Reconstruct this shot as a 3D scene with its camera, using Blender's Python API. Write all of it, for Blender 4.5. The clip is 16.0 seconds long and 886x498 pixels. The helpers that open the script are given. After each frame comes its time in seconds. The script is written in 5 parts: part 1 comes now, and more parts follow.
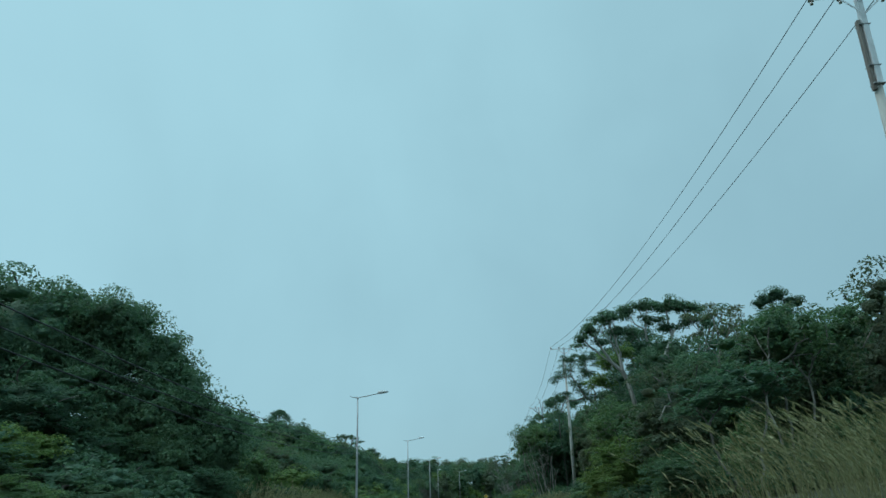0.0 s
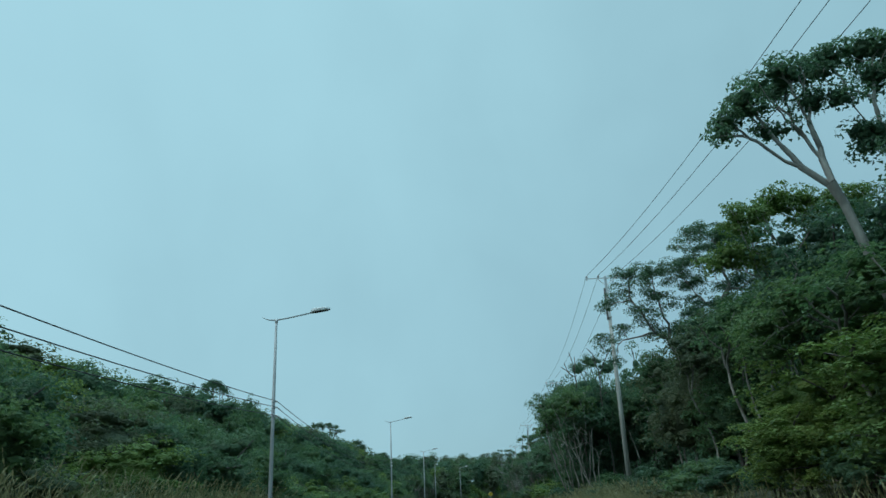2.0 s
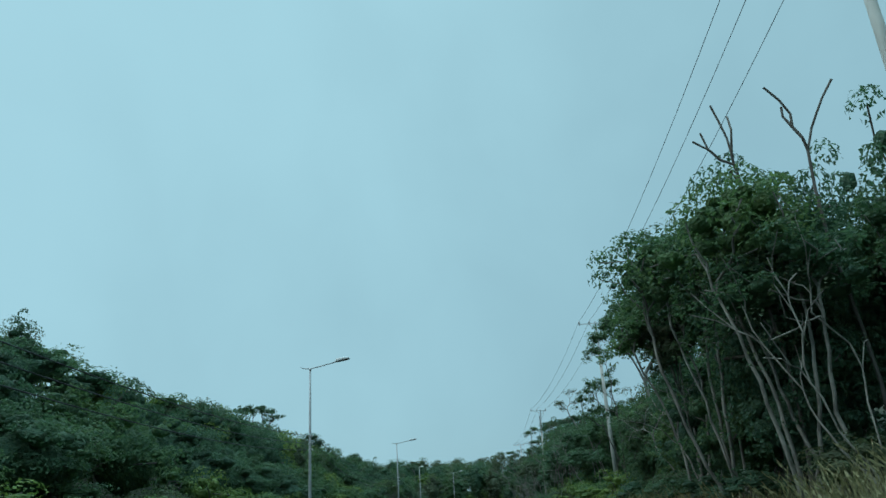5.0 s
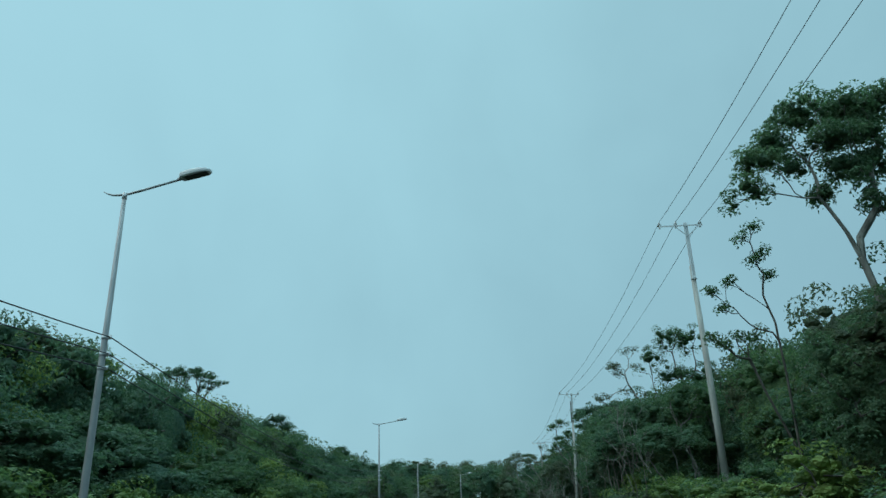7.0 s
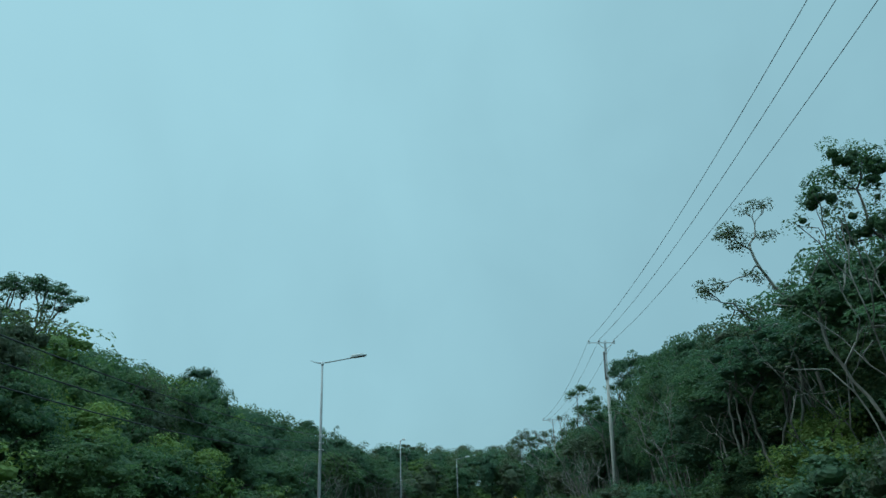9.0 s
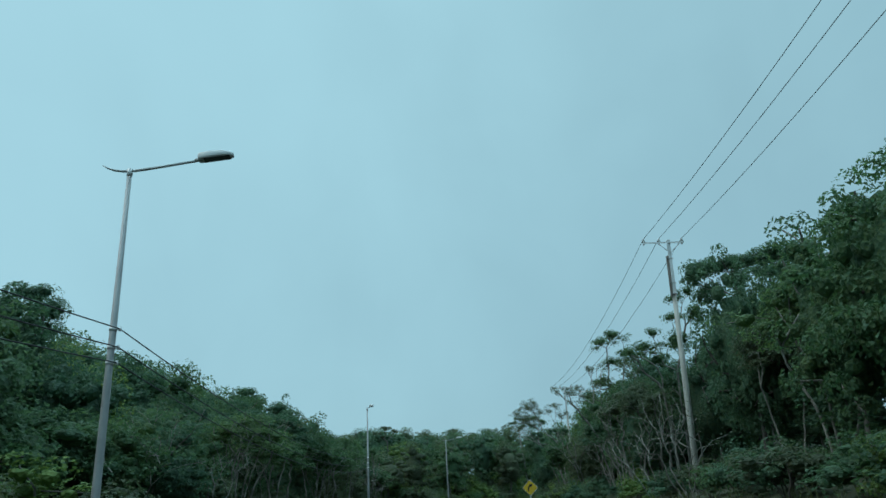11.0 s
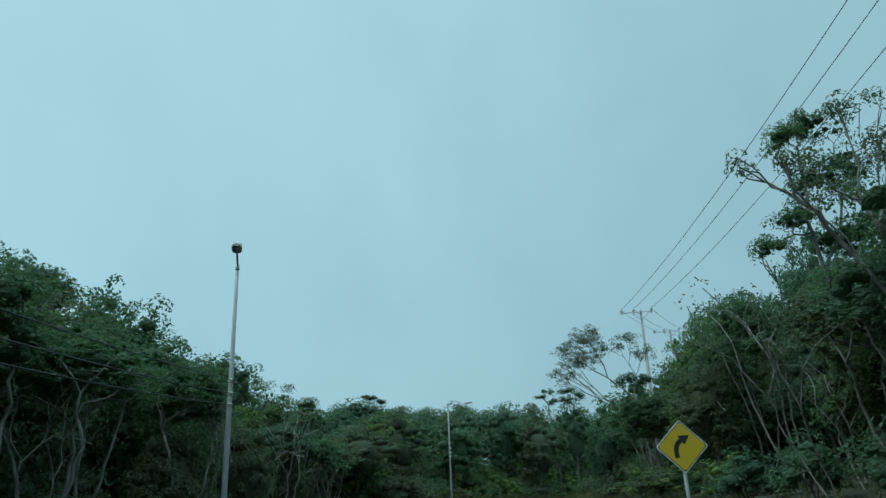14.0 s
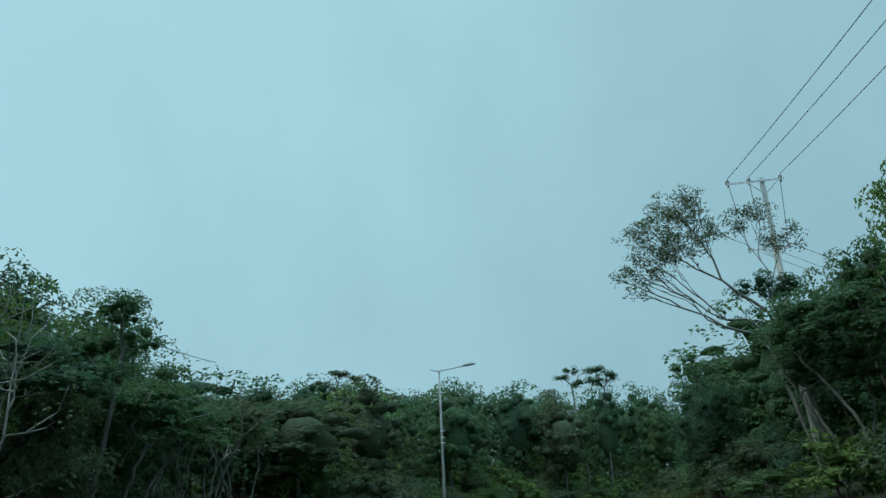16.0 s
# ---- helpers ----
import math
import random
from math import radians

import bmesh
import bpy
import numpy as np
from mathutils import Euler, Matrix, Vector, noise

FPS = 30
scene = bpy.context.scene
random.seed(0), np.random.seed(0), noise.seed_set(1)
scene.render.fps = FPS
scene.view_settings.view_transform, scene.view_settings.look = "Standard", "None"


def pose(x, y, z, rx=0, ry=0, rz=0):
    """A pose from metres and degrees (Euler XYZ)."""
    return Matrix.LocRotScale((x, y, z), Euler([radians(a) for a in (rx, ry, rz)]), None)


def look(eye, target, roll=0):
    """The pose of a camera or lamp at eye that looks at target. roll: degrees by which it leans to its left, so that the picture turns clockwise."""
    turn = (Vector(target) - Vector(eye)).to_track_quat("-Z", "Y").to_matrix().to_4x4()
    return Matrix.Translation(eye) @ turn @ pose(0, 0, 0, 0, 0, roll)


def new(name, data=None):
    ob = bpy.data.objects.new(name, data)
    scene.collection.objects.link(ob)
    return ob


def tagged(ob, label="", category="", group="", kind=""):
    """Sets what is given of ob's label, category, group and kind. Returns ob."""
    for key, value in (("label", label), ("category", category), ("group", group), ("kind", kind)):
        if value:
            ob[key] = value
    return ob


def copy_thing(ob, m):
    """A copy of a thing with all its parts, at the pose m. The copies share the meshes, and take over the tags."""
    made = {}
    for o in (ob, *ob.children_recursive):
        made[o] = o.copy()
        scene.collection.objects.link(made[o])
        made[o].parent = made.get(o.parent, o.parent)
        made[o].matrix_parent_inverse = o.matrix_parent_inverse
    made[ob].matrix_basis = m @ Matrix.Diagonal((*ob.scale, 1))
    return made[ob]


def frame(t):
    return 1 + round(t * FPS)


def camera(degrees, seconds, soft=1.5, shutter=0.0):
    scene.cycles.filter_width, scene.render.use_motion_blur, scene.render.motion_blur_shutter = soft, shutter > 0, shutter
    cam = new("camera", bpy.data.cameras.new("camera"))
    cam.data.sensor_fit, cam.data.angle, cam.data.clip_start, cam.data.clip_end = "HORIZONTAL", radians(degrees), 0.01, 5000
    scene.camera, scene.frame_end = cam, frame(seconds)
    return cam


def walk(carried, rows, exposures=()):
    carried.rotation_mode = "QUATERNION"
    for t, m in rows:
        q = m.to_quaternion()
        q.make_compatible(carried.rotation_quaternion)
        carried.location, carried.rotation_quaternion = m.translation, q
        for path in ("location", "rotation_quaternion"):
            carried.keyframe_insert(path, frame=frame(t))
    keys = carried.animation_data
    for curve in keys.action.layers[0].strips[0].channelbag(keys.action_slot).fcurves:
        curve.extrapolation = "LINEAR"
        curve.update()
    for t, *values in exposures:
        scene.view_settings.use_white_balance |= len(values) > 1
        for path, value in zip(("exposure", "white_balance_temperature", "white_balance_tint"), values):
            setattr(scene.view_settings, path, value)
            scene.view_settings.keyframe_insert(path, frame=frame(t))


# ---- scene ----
cam = camera(63.4, 16.0)
PATH = [
    (0, (2.324, -4.098, 1.57), (2.257, -2.212, 2.231), -1.6),
    (0.5, (2.261, 1.953, 1.541), (2.185, 3.84, 2.199), -1.6),
    (1, (2.145, 8.051, 1.502), (2.07, 9.938, 2.16), -1.7),
    (1.5, (2.038, 14.167, 1.442), (1.969, 16.055, 2.098), -1.9),
    (2, (1.929, 20.317, 1.42), (1.868, 22.204, 2.081), -2.5),
    (2.5, (1.95, 26.508, 1.397), (1.894, 28.393, 2.064), -2.8),
    (3, (1.965, 32.638, 1.364), (1.913, 34.521, 2.037), -3.0),
    (3.5, (1.991, 38.736, 1.326), (1.945, 40.617, 2.004), -3.3),
    (4, (1.924, 44.846, 1.302), (1.888, 46.726, 1.983), -3.9),
    (6.5, (1.976, 74.783, 1.39), (1.906, 76.653, 2.095), -2.6),
    (7, (1.889, 80.75, 1.44), (1.805, 82.619, 2.148), -1.9),
    (7.5, (1.814, 86.709, 1.502), (1.718, 88.579, 2.206), -1.3),
    (8, (1.727, 92.612, 1.534), (1.622, 94.482, 2.236), -0.9),
    (8.5, (1.624, 98.46, 1.538), (1.531, 100.334, 2.231), -1.5),
    (9, (1.541, 104.045, 1.552), (1.459, 105.921, 2.239), -1.9),
    (11.5, (0.681, 132.268, 1.56), (0.638, 134.154, 2.224), -3.2),
    (12, (0.622, 138.128, 1.527), (0.586, 140.015, 2.189), -3.1),
    (12.5, (0.714, 143.9, 1.498), (0.674, 145.784, 2.167), -3.0),
    (13, (0.73, 149.821, 1.483), (0.671, 151.705, 2.151), -2.6),
    (13.5, (0.656, 155.814, 1.406), (0.578, 157.695, 2.08), -2.1),
    (14, (0.487, 161.437, 1.345), (0.399, 163.32, 2.013), -2.4),
    (14.5, (0.175, 166.842, 1.422), (0.091, 168.723, 2.096), -3.3),
    (15, (-0.04, 172.477, 1.419), (-0.128, 174.356, 2.099), -3.9),
    (15.5, (-0.054, 178.242, 1.378), (-0.147, 180.12, 2.061), -3.5),
    (16, (0.101, 184.117, 1.349), (0.005, 185.992, 2.039), -2.8),
]
walk(cam, [(t, look(e, g, r)) for t, e, g, r in PATH],
     [(0, 0, 6500, 10), (6.2, 0, 6500, 10), (7.2, -0.02, 6420, 7), (8.5, -0.05, 6340, 4.5), (9.2, -0.03, 6400, 6.5), (11.5, 0, 6500, 10), (14.0, 0, 6600, 10), (16.0, 0, 6600, 10)])

# ---- light: a bright overcast sky, the sun behind cloud to the left ----
SUN_AZ, SUN_EL = radians(-105), radians(50)   # from the road's heading, clockwise; height
SUN_DIR = Vector((math.sin(SUN_AZ) * math.cos(SUN_EL), math.cos(SUN_AZ) * math.cos(SUN_EL), math.sin(SUN_EL)))
world = bpy.data.worlds.new("overcast_sky")
scene.world = world
world.use_nodes = True


def link(nt, a, b):
    nt.links.new(a, b)


def build_world():
    nt = world.node_tree
    nt.nodes.clear()
    N = nt.nodes.new
    out, bg = N("ShaderNodeOutputWorld"), N("ShaderNodeBackground")
    sky = N("ShaderNodeTexSky")
    sky.sky_type, sky.sun_disc = "NISHITA", False
    sky.sun_elevation, sky.sun_rotation = SUN_EL, SUN_AZ
    dim = N("ShaderNodeMix")
    dim.data_type, dim.blend_type = "RGBA", "MULTIPLY"
    dim.inputs[0].default_value = 1.0
    dim.inputs[7].default_value = (0.10, 0.10, 0.10, 1)
    link(nt, sky.outputs[0], dim.inputs[6])
    tc = N("ShaderNodeTexCoord")
    dot = N("ShaderNodeVectorMath")
    dot.operation = "DOT_PRODUCT"
    dot.inputs[1].default_value = SUN_DIR
    link(nt, tc.outputs["Generated"], dot.inputs[0])
    # stretched soft cloud bands
    mp = N("ShaderNodeMapping")
    mp.inputs["Scale"].default_value = (2.6, 1.0, 1.3)
    mp.inputs["Rotation"].default_value = (0.2, 0.5, 0.3)
    link(nt, tc.outputs["Generated"], mp.inputs[0])
    ns = N("ShaderNodeTexNoise")
    ns.inputs["Scale"].default_value, ns.inputs["Detail"].default_value, ns.inputs["Roughness"].default_value = 1.9, 4.0, 0.45
    ns.inputs["Distortion"].default_value = 0.3
    link(nt, mp.outputs[0], ns.inputs[0])
    amp = N("ShaderNodeMath")
    amp.operation = "MULTIPLY_ADD"
    amp.inputs[1].default_value, amp.inputs[2].default_value = 0.50, -0.38
    link(nt, ns.outputs[0], amp.inputs[0])
    fine, fine_amp = N("ShaderNodeTexNoise"), N("ShaderNodeMath")
    fine.inputs["Scale"].default_value, fine.inputs["Detail"].default_value, fine.inputs["Distortion"].default_value = 6.5, 3.0, 0.4
    link(nt, tc.outputs["Generated"], fine.inputs[0])
    fine_amp.operation = "MULTIPLY_ADD"
    fine_amp.inputs[1].default_value = 0.22
    link(nt, fine.outputs[0], fine_amp.inputs[0])
    link(nt, amp.outputs[0], fine_amp.inputs[2])
    add = N("ShaderNodeMath")
    add.operation = "ADD"
    link(nt, dot.outputs["Value"], add.inputs[0])
    link(nt, fine_amp.outputs[0], add.inputs[1])
    rng = N("ShaderNodeMapRange")
    rng.inputs[1].default_value, rng.inputs[2].default_value = -0.47, 0.68
    link(nt, add.outputs[0], rng.inputs[0])
    ramp = N("ShaderNodeValToRGB")
    ramp.color_ramp.interpolation = "EASE"
    ramp.color_ramp.elements[0].color = (0.270, 0.487, 0.570, 1)
    ramp.color_ramp.elements[1].color = (0.395, 0.700, 0.800, 1)
    link(nt, rng.outputs[0], ramp.inputs[0])
    mix = N("ShaderNodeMix")
    mix.data_type = "RGBA"
    mix.inputs[0].default_value = 0.92
    link(nt, dim.outputs[2], mix.inputs[6])
    link(nt, ramp.outputs[0], mix.inputs[7])
    link(nt, mix.outputs[2], bg.inputs[0])
    # an overcast sky grows brighter towards the zenith
    sep, zen = N("ShaderNodeSeparateXYZ"), N("ShaderNodeMapRange")
    zen.interpolation_type = "SMOOTHSTEP"
    zen.inputs[1].default_value, zen.inputs[2].default_value = 0.66, 1.0
    zen.inputs[3].default_value, zen.inputs[4].default_value = 1.0, 3.5
    link(nt, tc.outputs["Generated"], sep.inputs[0])
    link(nt, sep.outputs[2], zen.inputs[0])
    link(nt, zen.outputs[0], bg.inputs[1])
    link(nt, bg.outputs[0], out.inputs[0])


build_world()
sun = new("sun", bpy.data.lights.new("sun", "SUN"))
sun.data.energy, sun.data.angle, sun.data.color = 0.85, radians(35), (1.0, 0.97, 0.9)
sun.matrix_world = look(SUN_DIR * 100, (0, 0, 0))


# ---- materials ----
def material(name, rough=0.7, metal=0.0):
    m = bpy.data.materials.new(name)
    m.use_nodes = True
    b = m.node_tree.nodes["Principled BSDF"]
    b.inputs["Roughness"].default_value, b.inputs["Metallic"].default_value = rough, metal
    return m, m.node_tree, b


def ramp_node(nt, fac, stops):
    r = nt.nodes.new("ShaderNodeValToRGB")
    el = r.color_ramp.elements
    while len(el) < len(stops):
        el.new(0.5)
    for e, (p, c) in zip(el, stops):
        e.position, e.color = p, (*c, 1)
    link(nt, fac, r.inputs[0])
    return r.outputs[0]


def noise_fac(nt, scale, detail=4.0, rough=0.55, stretch=(1, 1, 1)):
    tc, mp, n = nt.nodes.new("ShaderNodeTexCoord"), nt.nodes.new("ShaderNodeMapping"), nt.nodes.new("ShaderNodeTexNoise")
    mp.inputs["Scale"].default_value = stretch
    n.inputs["Scale"].default_value, n.inputs["Detail"].default_value, n.inputs["Roughness"].default_value = scale, detail, rough
    link(nt, tc.outputs["Object"], mp.inputs[0])
    link(nt, mp.outputs[0], n.inputs[0])
    return n.outputs[0]


def bump(nt, fac, b, strength=0.4, dist=0.02):
    u = nt.nodes.new("ShaderNodeBump")
    u.inputs["Strength"].default_value, u.inputs["Distance"].default_value = strength, dist
    link(nt, fac, u.inputs["Height"])
    link(nt, u.outputs[0], b.inputs["Normal"])


def mixed(nt, a, b, fac, kind="MIX"):
    m = nt.nodes.new("ShaderNodeMix")
    m.data_type, m.blend_type = "RGBA", kind
    for sock, v in ((m.inputs[0], fac), (m.inputs[6], a), (m.inputs[7], b)):
        if isinstance(v, (int, float)):
            sock.default_value = v
        elif isinstance(v, tuple):
            sock.default_value = (*v, 1)
        else:
            link(nt, v, sock)
    return m.outputs[2]


def leaf_material(name, dark, mid, light, trans=0.48):
    """Leaves: colour by the tree and by the single leaf, some light through the blade."""
    m, nt, b = material(name, 0.55)
    b.inputs["Specular IOR Level"].default_value = 0.3
    info, geo = nt.nodes.new("ShaderNodeObjectInfo"), nt.nodes.new("ShaderNodeNewGeometry")
    tree = ramp_node(nt, info.outputs["Random"], [(0.0, tuple(c * 0.7 for c in dark)), (0.35, dark), (0.65, mid), (1.0, light)])
    leaf = ramp_node(nt, geo.outputs["Random Per Island"], [(0.0, dark), (0.6, mid), (0.93, light), (1.0, (light[0] * 1.6, light[1] * 1.2, light[2]))])
    n = noise_fac(nt, 0.55, 2.0)
    clump = ramp_node(nt, n, [(0.35, dark), (0.65, light)])
    patch = ramp_node(nt, noise_fac(nt, 0.17, 1.0), [(0.38, dark), (0.5, mid), (0.62, light)])
    col = mixed(nt, mixed(nt, mixed(nt, tree, leaf, 0.28), clump, 0.20), patch, 0.22)
    # leaf by leaf grain
    tc, cell = nt.nodes.new("ShaderNodeTexCoord"), nt.nodes.new("ShaderNodeTexVoronoi")
    cell.inputs["Scale"].default_value = 9.0
    link(nt, tc.outputs["Object"], cell.inputs["Vector"])
    sep = nt.nodes.new("ShaderNodeSeparateColor")
    link(nt, cell.outputs["Color"], sep.inputs[0])
    col = mixed(nt, col, ramp_node(nt, sep.outputs[0], [(0.0, dark), (0.5, mid), (1.0, light)]), 0.35)
    bump(nt, cell.outputs["Distance"], b, 1.0, 0.09)
    link(nt, col, b.inputs["Base Color"])
    t = nt.nodes.new("ShaderNodeBsdfTranslucent")
    link(nt, mixed(nt, col, (0.9, 1.0, 0.4), 0.35, "MULTIPLY"), t.inputs[0])
    ms, out = nt.nodes.new("ShaderNodeMixShader"), nt.nodes["Material Output"]
    ms.inputs[0].default_value = trans
    link(nt, b.outputs[0], ms.inputs[1])
    link(nt, t.outputs[0], ms.inputs[2])
    link(nt, ms.outputs[0], out.inputs[0])
    return m


def bark_material(name, dark, light, scale=3.0):
    m, nt, b = material(name, 0.85)
    info = nt.nodes.new("ShaderNodeObjectInfo")
    n1, n2 = noise_fac(nt, scale, 6.0, 0.65, (1, 1, 0.35)), noise_fac(nt, scale * 0.3, 2.0)
    c = ramp_node(nt, n1, [(0.32, dark), (0.62, light)])
    c = mixed(nt, c, dark, ramp_node(nt, n2, [(0.45, (0, 0, 0)), (0.7, (0.8, 0.8, 0.8))]))
    c = mixed(nt, c, dark, ramp_node(nt, info.outputs["Random"], [(0.2, (0, 0, 0)), (1.0, (0.5, 0.5, 0.5))]))
    link(nt, c, b.inputs["Base Color"])
    bump(nt, n1, b, 0.6, 0.03)
    return m


def plain_material(name, c1, c2, scale, rough=0.6, metal=0.0, stretch=(1, 1, 1), relief=0.3):
    m, nt, b = material(name, rough, metal)
    n = noise_fac(nt, scale, 6.0, 0.6, stretch)
    n2 = noise_fac(nt, scale * 0.17, 3.0, 0.5, stretch)
    c = ramp_node(nt, n, [(0.3, c1), (0.7, c2)])
    c = mixed(nt, c, c1, ramp_node(nt, n2, [(0.4, (0, 0, 0)), (0.75, (0.7, 0.7, 0.7))]))
    link(nt, c, b.inputs["Base Color"])
    if relief:
        bump(nt, n, b, relief, 0.01)
    return m


LEAF = leaf_material("leaf_forest", (0.048, 0.110, 0.064), (0.092, 0.182, 0.092), (0.186, 0.274, 0.092))
LEAF_DARK = leaf_material("leaf_glossy_dark", (0.051, 0.118, 0.081), (0.087, 0.175, 0.108), (0.147, 0.229, 0.110))
LEAF_OLIVE = leaf_material("leaf_olive", (0.065, 0.097, 0.063), (0.110, 0.146, 0.088), (0.181, 0.206, 0.105))
LEAF_BRIGHT = leaf_material("leaf_young", (0.085, 0.165, 0.050), (0.155, 0.245, 0.066), (0.245, 0.325, 0.080), 0.35)
GRASS = leaf_material("grass_dry", (0.130, 0.145, 0.060), (0.240, 0.235, 0.115), (0.400, 0.365, 0.210), 0.3)
GRASS_GREEN = leaf_material("grass_green", (0.070, 0.105, 0.034), (0.120, 0.145, 0.050), (0.210, 0.195, 0.080), 0.3)
BARK_PALE = bark_material("bark_pale", (0.09, 0.087, 0.077), (0.36, 0.345, 0.305))
BARK_WHITE = bark_material("bark_white", (0.17, 0.165, 0.15), (0.56, 0.55, 0.50))
BARK_GREY = bark_material("bark_grey", (0.055, 0.05, 0.042), (0.17, 0.155, 0.135))
SOIL = plain_material("forest_floor", (0.020, 0.024, 0.012), (0.055, 0.058, 0.026), 0.8, 0.95, relief=0.6)
ASPHALT = plain_material("asphalt", (0.038, 0.039, 0.041), (0.062, 0.062, 0.063), 14.0, 0.9, relief=0.5)
STEEL = plain_material("galvanised_steel", (0.50, 0.51, 0.52), (0.74, 0.75, 0.76), 5.0, 0.5, 0.25, (1, 1, 0.3), 0.1)
STEEL_DULL = plain_material("weathered_steel", (0.24, 0.245, 0.25), (0.42, 0.43, 0.435), 4.0, 0.6, 0.35, (1, 1, 0.25), 0.15)
CONCRETE = plain_material("pole_concrete", (0.30, 0.295, 0.27), (0.50, 0.49, 0.455), 3.5, 0.9, 0.0, (1, 1, 0.25), 0.4)
TIMBER = plain_material("weathered_timber", (0.13, 0.115, 0.10), (0.36, 0.34, 0.31), 6.0, 0.9, 0.0, (1, 1, 0.12), 0.5)
LAMP_GREY = plain_material("lamp_paint_grey", (0.50, 0.51, 0.51), (0.62, 0.63, 0.63), 9.0, 0.5, 0.0, relief=0.05)
LAMP_DARK = plain_material("lamp_lens", (0.02, 0.022, 0.024), (0.045, 0.047, 0.05), 12.0, 0.35, relief=0.0)
PORCELAIN = plain_material("porcelain", (0.48, 0.48, 0.47), (0.68, 0.68, 0.67), 20.0, 0.3, relief=0.0)
CABLE = plain_material("cable", (0.008, 0.0085, 0.009), (0.018, 0.019, 0.020), 8.0, 0.6, relief=0.0)
SIGN_YELLOW = plain_material("sign_yellow", (0.60, 0.375, 0.014), (0.72, 0.46, 0.022), 2.5, 0.5, relief=0.02)
SIGN_BLACK = plain_material("sign_black", (0.012, 0.012, 0.012), (0.022, 0.022, 0.022), 6.0, 0.5, relief=0.0)
SIGN_WHITE = plain_material("sign_white", (0.55, 0.56, 0.54), (0.70, 0.71, 0.69), 6.0, 0.5, relief=0.0)


# ---- mesh helpers ----
def part(name, bm, mat, parent, label=""):
    me = bpy.data.meshes.new(name)
    bm.to_mesh(me)
    bm.free()
    me.materials.append(mat)
    ob = new(name, me)
    ob.parent = parent
    if label:
        tagged(ob, label)
    return ob


def raw_part(name, verts, faces, mat, parent, smooth=False, label=""):
    me = bpy.data.meshes.new(name)
    me.from_pydata(verts.tolist(), [], faces.tolist())
    me.materials.append(mat)
    if smooth:
        me.polygons.foreach_set("use_smooth", [True] * len(me.polygons))
    ob = new(name, me)
    ob.parent = parent
    if label:
        tagged(ob, label)
    return ob


def tube(bm, path, radii, sides=8, cap=True):
    """A tapered tube along a path of points."""
    rings = []
    pts = [Vector(p) for p in path]
    for i, p in enumerate(pts):
        d = (pts[min(i + 1, len(pts) - 1)] - pts[max(i - 1, 0)]).normalized()
        a = d.orthogonal().normalized() if abs(d.z) < 0.95 else Vector((1, 0, 0)).cross(d).normalized()
        b = d.cross(a)
        r = radii[i] if isinstance(radii, (list, tuple)) else radii
        rings.append([bm.verts.new(p + (a * math.cos(k * math.tau / sides) + b * math.sin(k * math.tau / sides)) * r) for k in range(sides)])
    for u, v in zip(rings, rings[1:]):
        for k in range(sides):
            f = bm.faces.new((u[k], u[(k + 1) % sides], v[(k + 1) % sides], v[k]))
            f.smooth = True
    if cap:
        bm.faces.new(rings[0][::-1])
        bm.faces.new(rings[-1])


def box(bm, centre, size, turn=None, bevel=0.0):
    m = Matrix.Translation(centre) @ (turn or Matrix.Identity(4)) @ Matrix.Diagonal((*size, 1))
    made = bmesh.ops.create_cube(bm, size=1.0, matrix=m)
    if bevel:
        edges = {e for v in made["verts"] for e in v.link_edges}
        bmesh.ops.bevel(bm, geom=list(edges), offset=bevel, segments=2, affect="EDGES", profile=0.6)


# ---- the lie of the land ----
def smooth01(a, b, v):
    u = min(max((v - a) / (b - a), 0.0), 1.0)
    return u * u * (3 - 2 * u)


def road_x(y):
    """The road's middle line: straight, then a bend to the right."""
    return 0.0 if y < 205 else (y - 205) ** 2 / 160


def road_z(y):
    return float(np.interp(y, (-80, 0, 45, 95, 150, 184, 229, 245, 285, 400), (0.3, 0.27, 0.0, 0.2, 0.18, 0.05, 0.70, 0.82, 1.05, 2.5)))


def ground(x, y):
    s = x - road_x(min(y, 285.0))
    z = road_z(y)
    if s < -7.6:
        slope = 0.42 - 0.24 * smooth01(150, 175, y)
        z += min(-7.6 - s, 16.0) * slope + min(max(-23.6 - s, 0.0), 60.0) * 0.06
    if s < -24.0:
        z += min(-24.0 - s, 30.0) * 0.36 * smooth01(165, 195, y) * (1 - smooth01(250, 310, y))
    if s > 5.6:
        z += 1.05 * smooth01(5.6, 10.0, s) + min(max(s - 10.0, 0.0), 5.0) * 0.10 + min(max(s - 15.0, 0.0), 14.0) * 0.32
    if abs(s) > 7:
        z += 0.35 * noise.noise((x * 0.13, y * 0.13, 0)) * smooth01(7, 12, abs(s))
    return z


